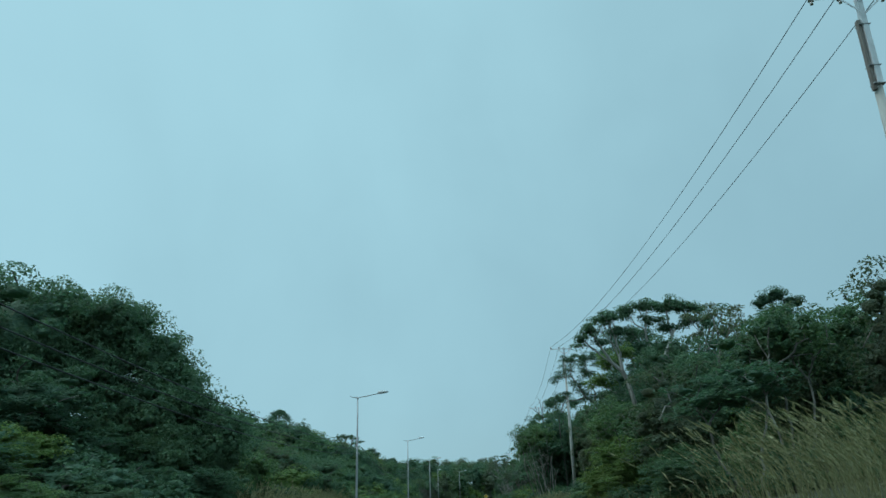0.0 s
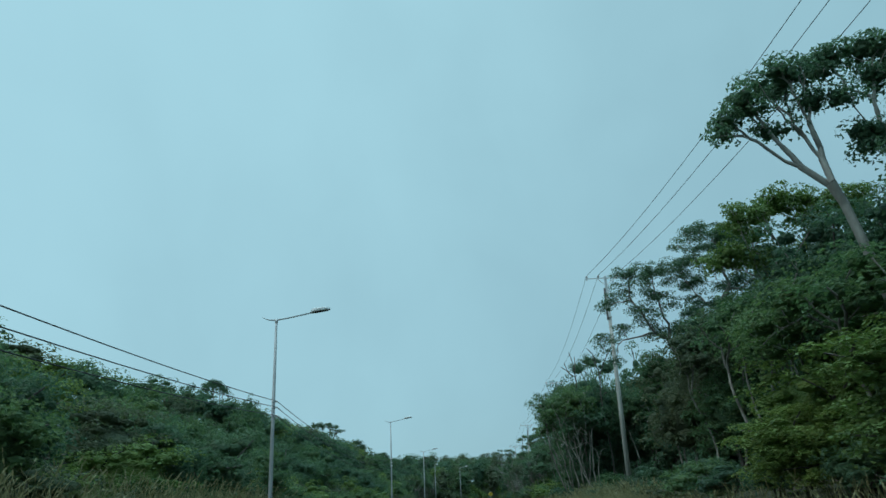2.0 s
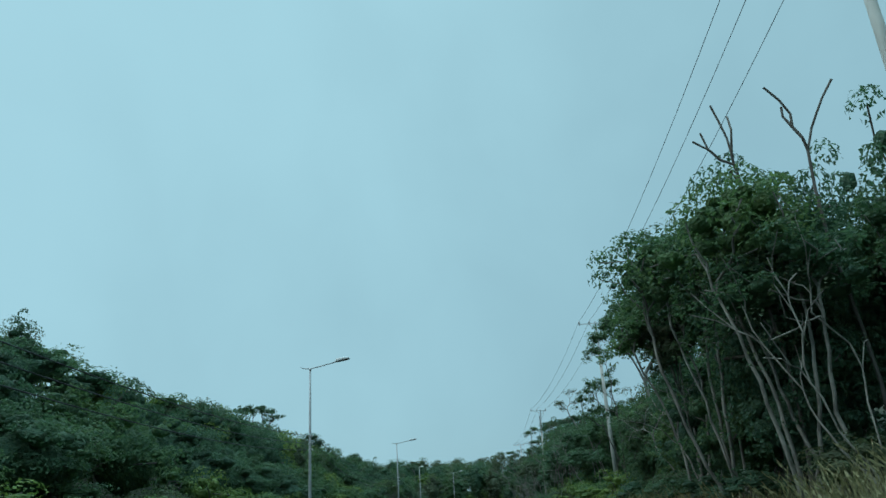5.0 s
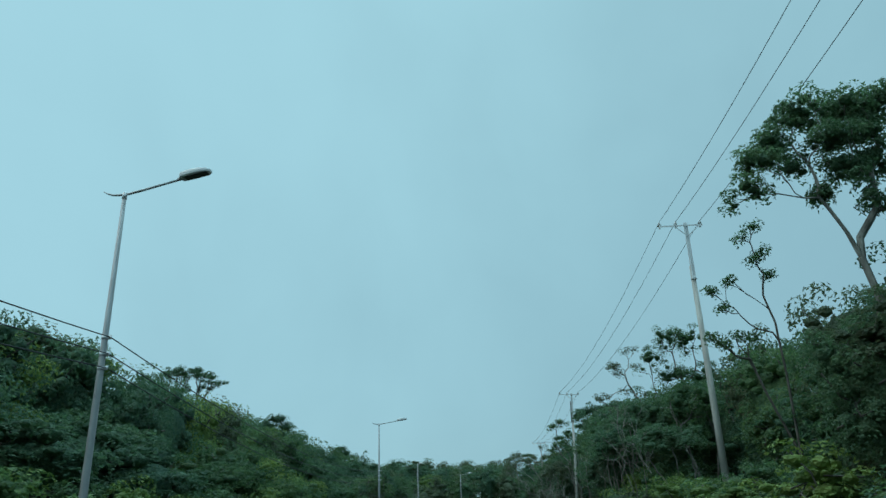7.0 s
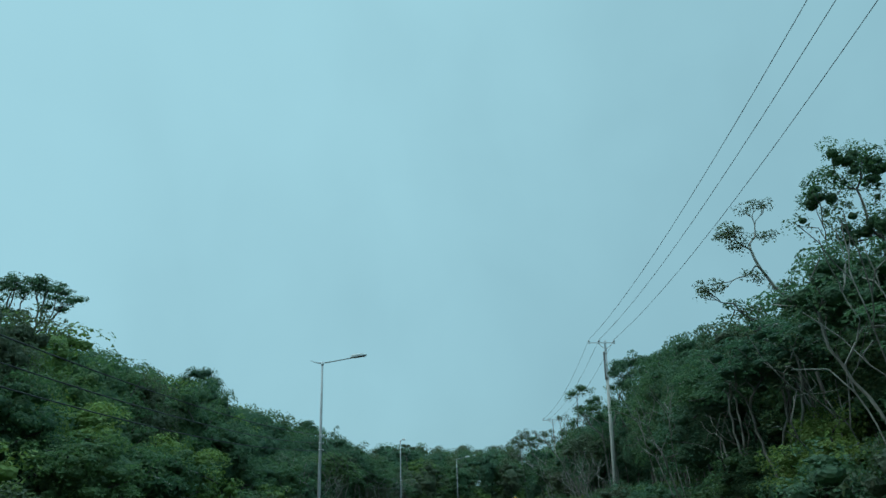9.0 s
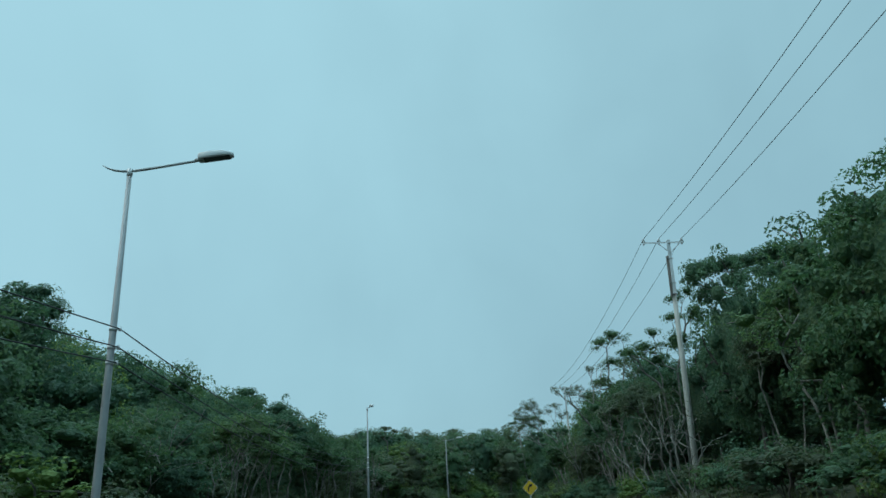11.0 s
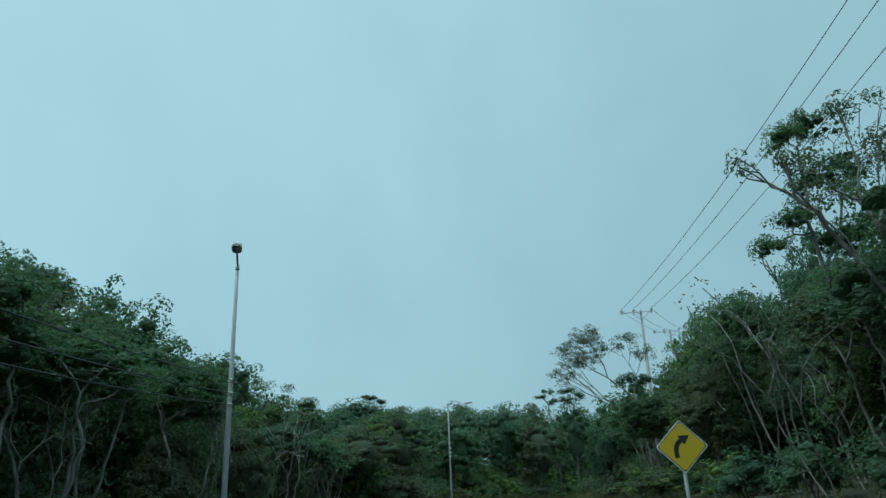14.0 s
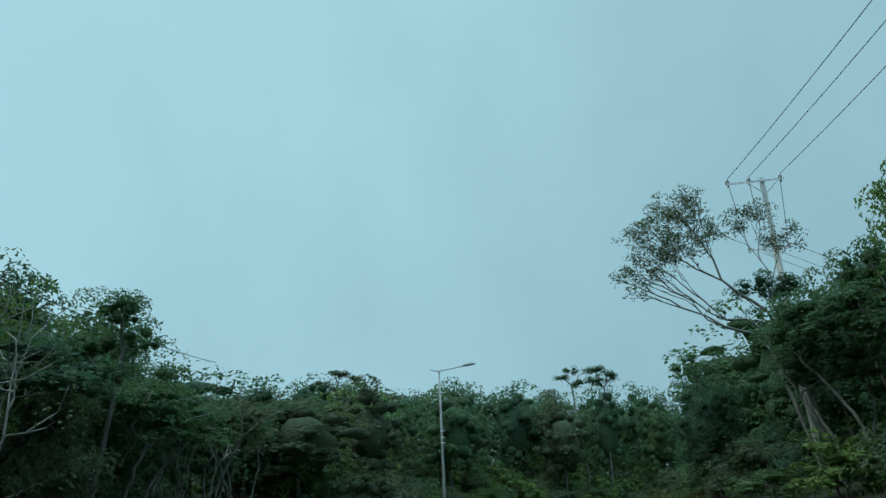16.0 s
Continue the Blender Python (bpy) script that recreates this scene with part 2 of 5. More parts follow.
def build_ground():
    xs = np.concatenate([np.linspace(-900, -70, 12), np.linspace(-60, 80, 101), np.linspace(95, 900, 12)])
    ys = np.concatenate([np.linspace(-900, -90, 10), np.linspace(-80, 320, 201), np.linspace(340, 1200, 12)])
    V = np.array([(x, y, ground(x, y) - 0.03) for y in ys for x in xs])
    w = len(xs)
    F = np.array([(j * w + i, j * w + i + 1, (j + 1) * w + i + 1, (j + 1) * w + i) for j in range(len(ys) - 1) for i in range(w - 1)])
    raw_part("ground", V, F, SOIL, None, True)
    tagged(bpy.data.objects["ground"], "dark forest floor and grassy banks beside the road", "ground", kind="structure")
    # the carriageway, a slab along the middle line
    rows = []
    for y in np.linspace(-80, 300, 191):
        c, z = road_x(min(y, 285.0)), road_z(y)
        rows.append([(c - 5.0, y, z - 0.1), (c - 5.0, y, z + 0.02), (c, y, z + 0.09), (c + 5.0, y, z + 0.02), (c + 5.0, y, z - 0.1)])
    V = np.array(rows).reshape(-1, 3)
    F = np.array([(j * 5 + i, j * 5 + i + 1, (j + 1) * 5 + i + 1, (j + 1) * 5 + i) for j in range(len(rows) - 1) for i in range(4)])
    raw_part("road", V, F, ASPHALT, None, True)
    tagged(bpy.data.objects["road"], "grey asphalt two-lane road bending right at the end", "road", kind="structure")


build_ground()


# ---- trees ----
def leaves(centres, normals, length, width, rg):
    """One three-cornered blade a leaf."""
    n = len(centres)
    nr = normals / np.maximum(np.linalg.norm(normals, axis=1, keepdims=True), 1e-6)
    t = rg.normal(size=(n, 3))
    t -= nr * np.sum(t * nr, axis=1, keepdims=True)
    t /= np.maximum(np.linalg.norm(t, axis=1, keepdims=True), 1e-6)
    b = np.cross(nr, t)
    L = (length * rg.uniform(0.65, 1.25, n))[:, None]
    W = (width * rg.uniform(0.7, 1.25, n))[:, None]
    V = np.stack([centres - t * L * 0.45 - b * W * 0.5, centres - t * L * 0.35 + b * W * 0.55, centres + t * L * 0.6], axis=1)
    return V.reshape(-1, 3), np.arange(n * 3).reshape(n, 3)


def knobs(centres, radii, rg, level=0):
    """The shaded inside of each clump: an uneven rounded body of close leaf."""
    P, F = BALLS[level]
    n, k = len(centres), len(P)
    bulge = 1 + rg.normal(0, 0.11, size=(n, k, 1))
    V = centres[:, None, :] + P[None] * bulge * radii[:, None, :]
    faces = F[None] + (np.arange(n) * k)[:, None, None]
    return V.reshape(-1, 3), faces.reshape(-1, 3)


def balls():
    made = []
    for level in (1, 2, 3):
        bm = bmesh.new()
        bmesh.ops.create_icosphere(bm, subdivisions=level, radius=1.0)
        made.append((np.array([v.co[:] for v in bm.verts]), np.array([[v.index for v in f.verts] for f in bm.faces])))
        bm.free()
    return made


BALLS = balls()


def foliage(clumps, per, length, width, rg, solid=0.0, hearts=(), level=1, caps=(), hubs=()):
    """Leaves over clumps of (centre, radii): a close rounded coat over a body of leaf; solid: the size of that body."""
    C, Nn = [], []
    for c, r in clumps:
        k = max(8, int(per * rg.uniform(0.8, 1.2)))
        d = rg.normal(size=(k, 3))
        d /= np.linalg.norm(d, axis=1, keepdims=True)
        under = rg.uniform(size=k) < 0.3
        d[:, 2] = np.where((d[:, 2] < -0.15) & ~under, -d[:, 2], d[:, 2])
        rad = 1.0 - np.abs(rg.normal(0, 0.14 if solid > 0.5 else 0.22, k)) + 0.09 * np.sin(d[:, 0] * 5 + c[0] * 3) * np.sin(d[:, 1] * 6 + c[1] * 3)
        C.append(np.array(c) + d * rad[:, None] * np.array(r))
        Nn.append(d * 0.75 + np.array((0, 0, 0.3)) + rg.normal(0, 0.36, size=(k, 3)))
    for h in hearts if level == 2 else ():
        d = rg.normal(size=(320, 3))
        d /= np.linalg.norm(d, axis=1, keepdims=True)
        C.append(np.array(h[:3]) + d * rg.uniform(0.72, 0.98, size=(320, 1)) * np.array((h[3], h[3], h[4])))
        Nn.append(d * 0.75 + np.array((0, 0, 0.3)) + rg.normal(0, 0.36, size=(320, 3)))
    V, F = leaves(np.concatenate(C), np.concatenate(Nn), length, width, rg)
    if solid:
        size = np.array([0.5 if len(caps) and caps[i] else solid for i in range(len(clumps))])[:, None]
        mid = np.array([c for c, _ in clumps])
        hub = np.array(hubs) if len(hubs) else mid.mean(axis=0)
        mid = mid + (hub - mid) * (0.3 if len(hubs) else 0.24)
        V2, F2 = knobs(mid, np.array([r for _, r in clumps]) * size, rg)
        F = np.concatenate([F, F2 + len(V)])
        V = np.concatenate([V, V2])
    if len(hearts):
        H = np.array(hearts, float)
        V2, F2 = knobs(H[:, :3], H[:, (3, 3, 4)] * 0.68, rg, level)
        F = np.concatenate([F, F2 + len(V)])
        V = np.concatenate([V, V2])
    return V, F


def grow(trunk, targets, rg, step=0.6, lift=0.2, wob=0.10):
    """Limbs that fork again and again from the top of the trunk towards all targets. Nodes, parents and load."""
    P, par = [np.array(p, float) for p in trunk], [-1] + list(range(len(trunk) - 1))
    T = np.array(targets, float)
    ends = []

    def run(k, q, fwd):
        """A curved stretch from node k to q; gives the last node and its heading."""
        a = P[k]
        dist = np.linalg.norm(q - a)
        ctl = a + fwd * dist * 0.45 + np.array((0, 0, lift * dist * 0.3)) + rg.normal(0, wob, 3) * dist * 0.6
        n = max(2, int(dist / step))
        last = k
        for i in range(1, n + 1):
            u = i / n
            p = a * (1 - u) ** 2 + 2 * ctl * u * (1 - u) + q * u * u
            if i < n:
                p = p + rg.normal(0, wob * min(step, dist) * 0.35, 3)
            P.append(p)
            par.append(last)
            last = len(P) - 1
        d = P[last] - P[par[last]]
        return last, d / max(np.linalg.norm(d), 1e-6)

    def fork(k, idx, fwd):
        if len(idx) == 1:
            ends.append(run(k, T[idx[0]], fwd)[0])
            return
        D = T[idx] - P[k]
        D = D / np.maximum(np.linalg.norm(D, axis=1, keepdims=True), 1e-6) + 0.25 * D / max(np.abs(D).max(), 1e-6)
        a, b = D[int(rg.integers(len(idx)))], None
        b = D[int(np.argmax(np.linalg.norm(D - a, axis=1)))]
        for _ in range(4):
            near = np.linalg.norm(D - a, axis=1) <= np.linalg.norm(D - b, axis=1)
            if near.all() or not near.any():
                near = np.arange(len(idx)) % 2 == 0
            a, b = D[near].mean(axis=0), D[~near].mean(axis=0)
        for g in (near, ~near):
            sub_idx = [q for q, yes in zip(idx, g) if yes]
            if len(sub_idx) == 1:
                fork(k, sub_idx, fwd)
                continue
            c = T[sub_idx].mean(axis=0)
            part_way = P[k] + (c - P[k]) * rg.uniform(0.32, 0.46)
            last, d = run(k, part_way, fwd)
            fork(last, sub_idx, d)

    up = P[-1] - P[-2]
    fork(len(P) - 1, list(range(len(T))), up / np.linalg.norm(up))
    load = np.zeros(len(P))
    for e in ends:
        load[e] += 1
    for i in range(len(P) - 1, 0, -1):
        load[par[i]] += load[i]
    return np.array(P), par, np.maximum(load, 1)


def wood(P, par, load, base_r, tip_r, sides=5, power=0.5):
    top = load.max()
    R = tip_r + (base_r - tip_r) * (load / top) ** power
    n0 = next(i for i in range(1, len(par)) if load[i] < top) if (load < top).any() else len(par)
    for i in range(min(n0, len(P))):
        R[i] = base_r * (1.12 - 0.35 * i / max(n0, 1))
    R[0] *= 1.35
    V, F = [], []
    for i in range(1, len(P)):
        a, b = P[par[i]], P[i]
        d = b - a
        L = np.linalg.norm(d)
        if L < 1e-5:
            continue
        d = d / L
        o = np.cross(d, (0.0, 0.0, 1.0)) if abs(d[2]) < 0.9 else np.cross(d, (1.0, 0.0, 0.0))
        o /= np.linalg.norm(o)
        q = np.cross(d, o)
        ra, rb = min(R[par[i]], R[i] * 1.35), R[i]
        k0 = len(V)
        for c, r in ((a - d * ra * 0.3, ra), (b, rb)):
            for j in range(sides):
                an = j * math.tau / sides
                V.append(c + (o * math.cos(an) + q * math.sin(an)) * r)
        for j in range(sides):
            j2 = (j + 1) % sides
            F.append((k0 + j, k0 + j2, k0 + sides + j2, k0 + sides + j))
    return np.array(V), np.array(F)


def trunk_line(h, lean, rg, n=7, wob=0.12, base=(0, 0)):
    pts = []
    for i in range(n + 1):
        u = i / n
        w = wob * h * 0.12 * math.sin(3.0 * u + rg.uniform(-0.3, 0.3))
        pts.append((base[0] + lean[0] * u + w + rg.normal(0, 0.02), base[1] + lean[1] * u + rg.normal(0, 0.03), h * u - (0.6 if i == 0 else 0)))
    return pts


def make_tree(name, trunks, targets, clump_r, per, leaf, leafmat, barkmat, base_r, rg, tip_r=0.010, flat=0.8, power=0.55, wob=0.1, lift=0.2, every=1, sides=4, solid=0.52, hearts=(), level=1, caps=(), hubs=()):
    """A tree of one or more stems; targets: a list of clump centres for each stem."""
    ob = new(name)
    clumps = []
    for tr, tg in zip(trunks, targets):
        P, par, load = grow(tr, tg[::every], rg, lift=lift, wob=wob)
        V, F = wood(P, par, load, base_r, tip_r, sides, power)
        raw_part("trunk" if len(trunks) == 1 else "stem", V, F, barkmat, ob, True)
        for q in tg:
            r = clump_r * rg.uniform(0.75, 1.2)
            clumps.append((q, (r * rg.uniform(0.85, 1.2), r * rg.uniform(0.85, 1.2), r * flat)))
    V, F = foliage(clumps, per, leaf[0], leaf[1], rg, solid, hearts, level, caps, hubs)
    raw_part("crown", V, F, leafmat, ob, True)
    return ob


def dome_points(n, rx, rz, z0, rg, low=-0.25, hollow=0.55):
    """Points in the outer part of a dome-shaped crown with an uneven outline."""
    pts = []
    while len(pts) < n:
        d = rg.normal(size=3)
        d /= np.linalg.norm(d)
        if d[2] < low:
            continue
        d /= (abs(d[0]) ** 2.7 + abs(d[1]) ** 2.7 + abs(d[2]) ** 2.7) ** (1 / 2.7)
        az = math.atan2(d[1], d[0])
        k = rg.uniform(hollow, 1.0) * (1 + 0.06 * math.sin(3 * az + z0) + 0.04 * math.sin(5 * az))
        pts.append((d[0] * rx * k, d[1] * rx * k, z0 + d[2] * rz * k))
    return pts


def umbrella_points(n, R, top, thick, rg):
    """A shallow, broken layer of plates, as flat-topped trees carry them."""
    plates = [(rg.uniform(0.15, 0.85) * R, rg.uniform(0, math.tau), rg.uniform(0.25, 0.42) * R) for _ in range(8)]
    pts = []
    for i in range(n):
        pr, pa, pw = plates[i % 8]
        a, r = rg.uniform(0, math.tau), pw * math.sqrt(rg.uniform(0, 1))
        x, y = pr * math.cos(pa) + r * math.cos(a), pr * math.sin(pa) + r * math.sin(a)
        q = math.hypot(x, y) / R
        pts.append((x, y, top - thick * (0.15 + 0.75 * q * q) - rg.uniform(0, 0.10) * thick))
    return pts


STOCK = {}


def stock():
    rg = np.random.default_rng(11)
    # broadleaf: dense crowns nearly to the ground, 8.2 m high and 5.4 m wide
    for k, (mat, bark) in enumerate(((LEAF, BARK_GREY), (LEAF_DARK, BARK_GREY), (LEAF_OLIVE, BARK_PALE), (LEAF, BARK_PALE), (LEAF_DARK, BARK_GREY), (LEAF_BRIGHT, BARK_GREY))):
        tg = dome_points(58, 2.2, 3.5, 4.3, rg, -0.9, 0.5)
        STOCK["broadleaf", k] = (make_tree("broadleaf_tree", [trunk_line(3.8, (rg.normal(0, 0.3), rg.normal(0, 0.3)), rg)], [tg], 0.66, 64, (0.18, 0.115), mat, bark, 0.10, rg, flat=0.82, every=5, hearts=[(0, 0, 4.3, 1.75, 2.9)], level=2), 5.4, 8.2)
        tg = dome_points(44, 2.2, 2.5, 1.9, rg, -0.3, 0.5)
        STOCK["low", k] = (make_tree("broadleaf_tree", [trunk_line(2.0, (rg.normal(0, 0.3), rg.normal(0, 0.3)), rg)], [tg], 0.66, 62, (0.17, 0.11), mat, bark, 0.09, rg, flat=0.82, every=5, hearts=[(0, 0, 1.9, 1.75, 2.0)], level=2), 5.4, 4.7)
    # lighter builds for the woods behind: whole crowns, and the tops alone of trees that stand behind others
    for k, mat in enumerate((LEAF, LEAF_DARK, LEAF_OLIVE, LEAF_DARK, LEAF_BRIGHT)):
        tg = dome_points(33, 2.5, 4.3, 5.2, rg, -0.9, 0.5)
        STOCK["farleaf", k] = (make_tree("far_tree", [trunk_line(5.0, (0.2, 0.1), rg, 4)], [tg], 0.95, 36, (0.26, 0.172), mat, BARK_GREY, 0.10, rg, flat=0.8, every=9, hearts=[(0, 0, 5.2, 1.75, 3.2)]), 6.0, 10.2)
        tg = dome_points(24, 2.5, 2.3, 7.2, rg, -0.15, 0.5)
        STOCK["fartop", k] = (make_tree("far_tree", [trunk_line(7.0, (0.2, 0.1), rg, 4)], [tg], 0.92, 42, (0.245, 0.165), mat, BARK_GREY, 0.10, rg, flat=0.8, every=9, hearts=[(0, 0, 7.0, 1.85, 1.7)]), 6.0, 10.2)
    # near broadleaf: more and smaller clumps
    for k, mat in enumerate((LEAF_DARK, LEAF, LEAF_BRIGHT)):
        tg = dome_points(94, 2.3, 2.85, 3.7, rg, -0.95, 0.45)
        STOCK["fullleaf", k] = (make_tree("broadleaf_tree", [trunk_line(3.2, (0.3, 0.1), rg)], [tg], 0.54, 92, (0.15, 0.095), mat, BARK_GREY, 0.13, rg, flat=0.85, every=4, sides=5, hearts=[(0, 0, 3.7, 1.85, 2.35)], level=2), 5.4, 6.9)
    # umbrella: flat-topped with open limbs, 11 m high, 8 m wide
    for k, (mat, bark, lean) in enumerate(((LEAF_DARK, BARK_PALE, 0.5), (LEAF_DARK, BARK_GREY, -1.2), (LEAF, BARK_PALE, 0.2))):
        tg = umbrella_points(120, 3.7, 10.9, 3.2, rg)
        STOCK["umbrella", k] = (make_tree("umbrella_tree", [trunk_line(6.0, (lean, 0.2), rg, 8, 0.3)], [tg], 0.50, 80, (0.098, 0.06), mat, bark, 0.14, rg, 0.008, 0.62, 0.55, 0.14, 0.1, solid=0.3), 8.0, 11.2)
    # wispy: several pale stems with thin sprays, 11 m high, 5 m wide
    for k, (mat, n) in enumerate(((LEAF_OLIVE, 46), (LEAF, 36), (LEAF_OLIVE, 28))):
        tr, tg = [], []
        for s in range(3):
            a = s * 2.1 + k
            dx, dy = math.cos(a), math.sin(a)
            tr.append(trunk_line(5.2, (dx * 1.0, dy * 1.0), rg, 8, 0.35, (dx * 0.2, dy * 0.2)))
            tg.append([(dx * 1.0 + rg.normal(0, 0.95), dy * 1.0 + rg.normal(0, 0.95), rg.uniform(5.6, 10.6)) for _ in range(n // 3 + 3)])
        STOCK["wispy", k] = (make_tree("wispy_tree", tr, tg, 0.40, 66, (0.10, 0.06), mat, BARK_PALE, 0.06, rg, 0.006, 0.8, 0.55, 0.14, solid=0), 5.0, 11.0)
    # slender: thin pale stems under a small crown, 9 m high, 3.6 m wide
    for k, mat in enumerate((LEAF, LEAF_OLIVE, LEAF_DARK)):
        tr, tg = [], []
        for s in range(2 + k % 2):
            a = s * 2.6 + k * 1.3
            dx, dy = math.cos(a), math.sin(a)
            tr.append(trunk_line(4.6, (dx * 0.8, dy * 0.8), rg, 8, 0.5, (dx * 0.3, dy * 0.3)))
            tg.append([(dx * 0.9 + rg.normal(0, 0.75), dy * 0.9 + rg.normal(0, 0.75), rg.uniform(4.0, 8.4)) for _ in range(15)])
        STOCK["slender", k] = (make_tree("slender_tree", tr, tg, 0.56, 72, (0.13, 0.085), mat, BARK_PALE, 0.042, rg, 0.007, 0.9, 0.55, 0.16, every=2, solid=0.3), 3.6, 9.0)
    # edge: two or three pale stems bare to half their height under a close rounded crown, 9 m high, 5 m wide
    for k, (mat, n) in enumerate(((LEAF_DARK, 2), (LEAF, 3), (LEAF_OLIVE, 2), (LEAF, 2))):
        tr, tg = [], [[] for _ in range(n)]
        tops = []
        for q in range(n):
            a = q * math.tau / n + k * 1.1
            dx, dy = math.cos(a), math.sin(a)
            tr.append(trunk_line(5.2 + rg.uniform(-0.6, 0.5), (dx * 0.9, dy * 0.9), rg, 9, 0.55, (dx * 0.25, dy * 0.25)))
            tops.append((dx * 1.1, dy * 1.1))
        for p in dome_points(50, 2.1, 1.9, 6.7, rg, -0.55, 0.4):
            tg[min(range(n), key=lambda i: (p[0] - tops[i][0]) ** 2 + (p[1] - tops[i][1]) ** 2)].append(p)
        tg = [t or [(tops[i][0], tops[i][1], 7.0)] for i, t in enumerate(tg)]
        STOCK["edge", k] = (make_tree("slender_tree", tr, tg, 0.60, 70, (0.155, 0.10), mat, BARK_PALE, 0.052, rg, 0.007, 0.8, 0.5, 0.15, every=2, sides=5, solid=0.52), 5.0, 9.0)
    # bare: crooked pale limbs with hardly a leaf, 6 m high
    for k in range(3):
        tr, tg = [], []
        for s in range(2 + k % 2):
            a = s * 2.4 + k * 0.7
            dx, dy = math.cos(a), math.sin(a)
            tr.append(trunk_line(2.4, (dx * 0.6, dy * 0.4), rg, 7, 0.8, (dx * 0.2, dy * 0.2)))
            tg.append([(dx * 1.0 + rg.normal(0, 0.8), dy * 0.8 + rg.normal(0, 0.7), rg.uniform(3.0, 6.0)) for _ in range(7)])
        STOCK["bare", k] = (make_tree("bare_tree", tr, tg, 0.4, 14, (0.10, 0.06), LEAF_OLIVE, BARK_PALE, 0.028, rg, 0.007, 0.8, 0.6, 0.2, solid=0), 3.6, 6.0)
    # shrubs to the ground, 2.2 m high, 2.8 m wide
    for k, mat in enumerate((LEAF, LEAF_BRIGHT, LEAF_OLIVE, LEAF_DARK)):
        tg = dome_points(18, 1.1, 1.2, 0.75, rg, -0.5, 0.4)
        tr = [trunk_line(0.7, (math.cos(a) * 0.3, math.sin(a) * 0.3), rg, 3, 0.2) for a in (0, 2.1, 4.2)]
        STOCK["shrub", k] = (make_tree("shrub", tr, [tg[0::3], tg[1::3], tg[2::3]], 0.46, 56, (0.13, 0.08), mat, BARK_GREY, 0.03, rg, 0.007, every=3, solid=0.52), 2.8, 2.2)


stock()

LABELS = {
    "broadleaf": ("dense dark-green broadleaf tree on the wooded slope", "tree"),
    "low": ("low spreading broadleaf tree with a close rounded crown", "tree"),
    "fullleaf": ("large dense dark-green broadleaf tree beside the road", "tree"),
    "umbrella": ("tall flat-topped tree with open pale limbs", "tree"),
    "wispy": ("thin multi-stemmed tree with sparse olive leaf sprays", "tree"),
    "slender": ("slender pale-stemmed tree at the forest edge", "tree"),
    "edge": ("pale-stemmed tree with a close green crown above bare trunks", "tree"),
    "bare": ("nearly leafless tree with crooked whitish branches", "tree"),
    "shrub": ("leafy green shrub on the roadside bank", "shrub"),
}


def standing(kind, k, x, y, top, width, rz=0.0, lean=0.0, tip=0.0, base=None):
    _, w, h = STOCK[kind, k]
    z = ground(x, y) - 0.05 if base is None else base
    return pose(x, y, z, -tip, lean, 0) @ pose(0, 0, 0, 0, 0, rz) @ Matrix.Diagonal((width / w, width / w, (top - z) / h, 1))


def plant(kind, k, x, y, top, width, rz=0.0, lean=0.0, tip=0.0, base=None, label=""):
    """A tree of the stock at (x, y), its top at that height; lean: degrees towards +x, tip: towards +y."""
    c = copy_thing(STOCK[kind, k][0], standing(kind, k, x, y, top, width, rz, lean, tip, base))
    lab, cat = LABELS[kind]
    return tagged(c, label or lab, cat, "roadside forest")


WOODS = {}


def plant_far(kind, k, *place):
    """The same, joined into the woods far off."""
    m = np.array(standing(kind, k, *place))
    for o in STOCK[kind, k][0].children:
        me = o.data
        co = np.empty(len(me.vertices) * 3)
        me.vertices.foreach_get("co", co)
        ix = np.empty(len(me.loops), dtype=np.int64)
        me.loops.foreach_get("vertex_index", ix)
        V = co.reshape(-1, 3) @ m[:3, :3].T + m[:3, 3]
        VV, FF = WOODS.setdefault(me.materials[0].name, ([], []))
        n = len(me.loops) // len(me.polygons)
        f = ix.reshape(-1, n) if n == 3 else np.concatenate([ix.reshape(-1, 4)[:, (0, 1, 2)], ix.reshape(-1, 4)[:, (0, 2, 3)]])
        FF.append(f + sum(len(v) for v in VV))
        VV.append(V)


def join_woods():
    me = bpy.data.meshes.new("far_woods")
    Vs, Fs, Ms, off = [], [], [], 0
    for i, (name, (VV, FF)) in enumerate(WOODS.items()):
        V, F = np.concatenate(VV), np.concatenate(FF)
        Vs.append(V)
        Fs.append(F + off)
        Ms.append(np.full(len(F), i))
        off += len(V)
        me.materials.append(bpy.data.materials[name])
    V, F = np.concatenate(Vs), np.concatenate(Fs)
    me.vertices.add(len(V))
    me.vertices.foreach_set("co", V.ravel())
    me.loops.add(F.size)
    me.loops.foreach_set("vertex_index", F.ravel().astype(np.int32))
    me.polygons.add(len(F))
    me.polygons.foreach_set("loop_start", np.arange(0, F.size, 3, dtype=np.int32))
    me.polygons.foreach_set("material_index", np.concatenate(Ms).astype(np.int32))
    me.update()
    tagged(new("far_woods", me), "dense green woods rising behind the roadside trees", "woods", kind="stuff")


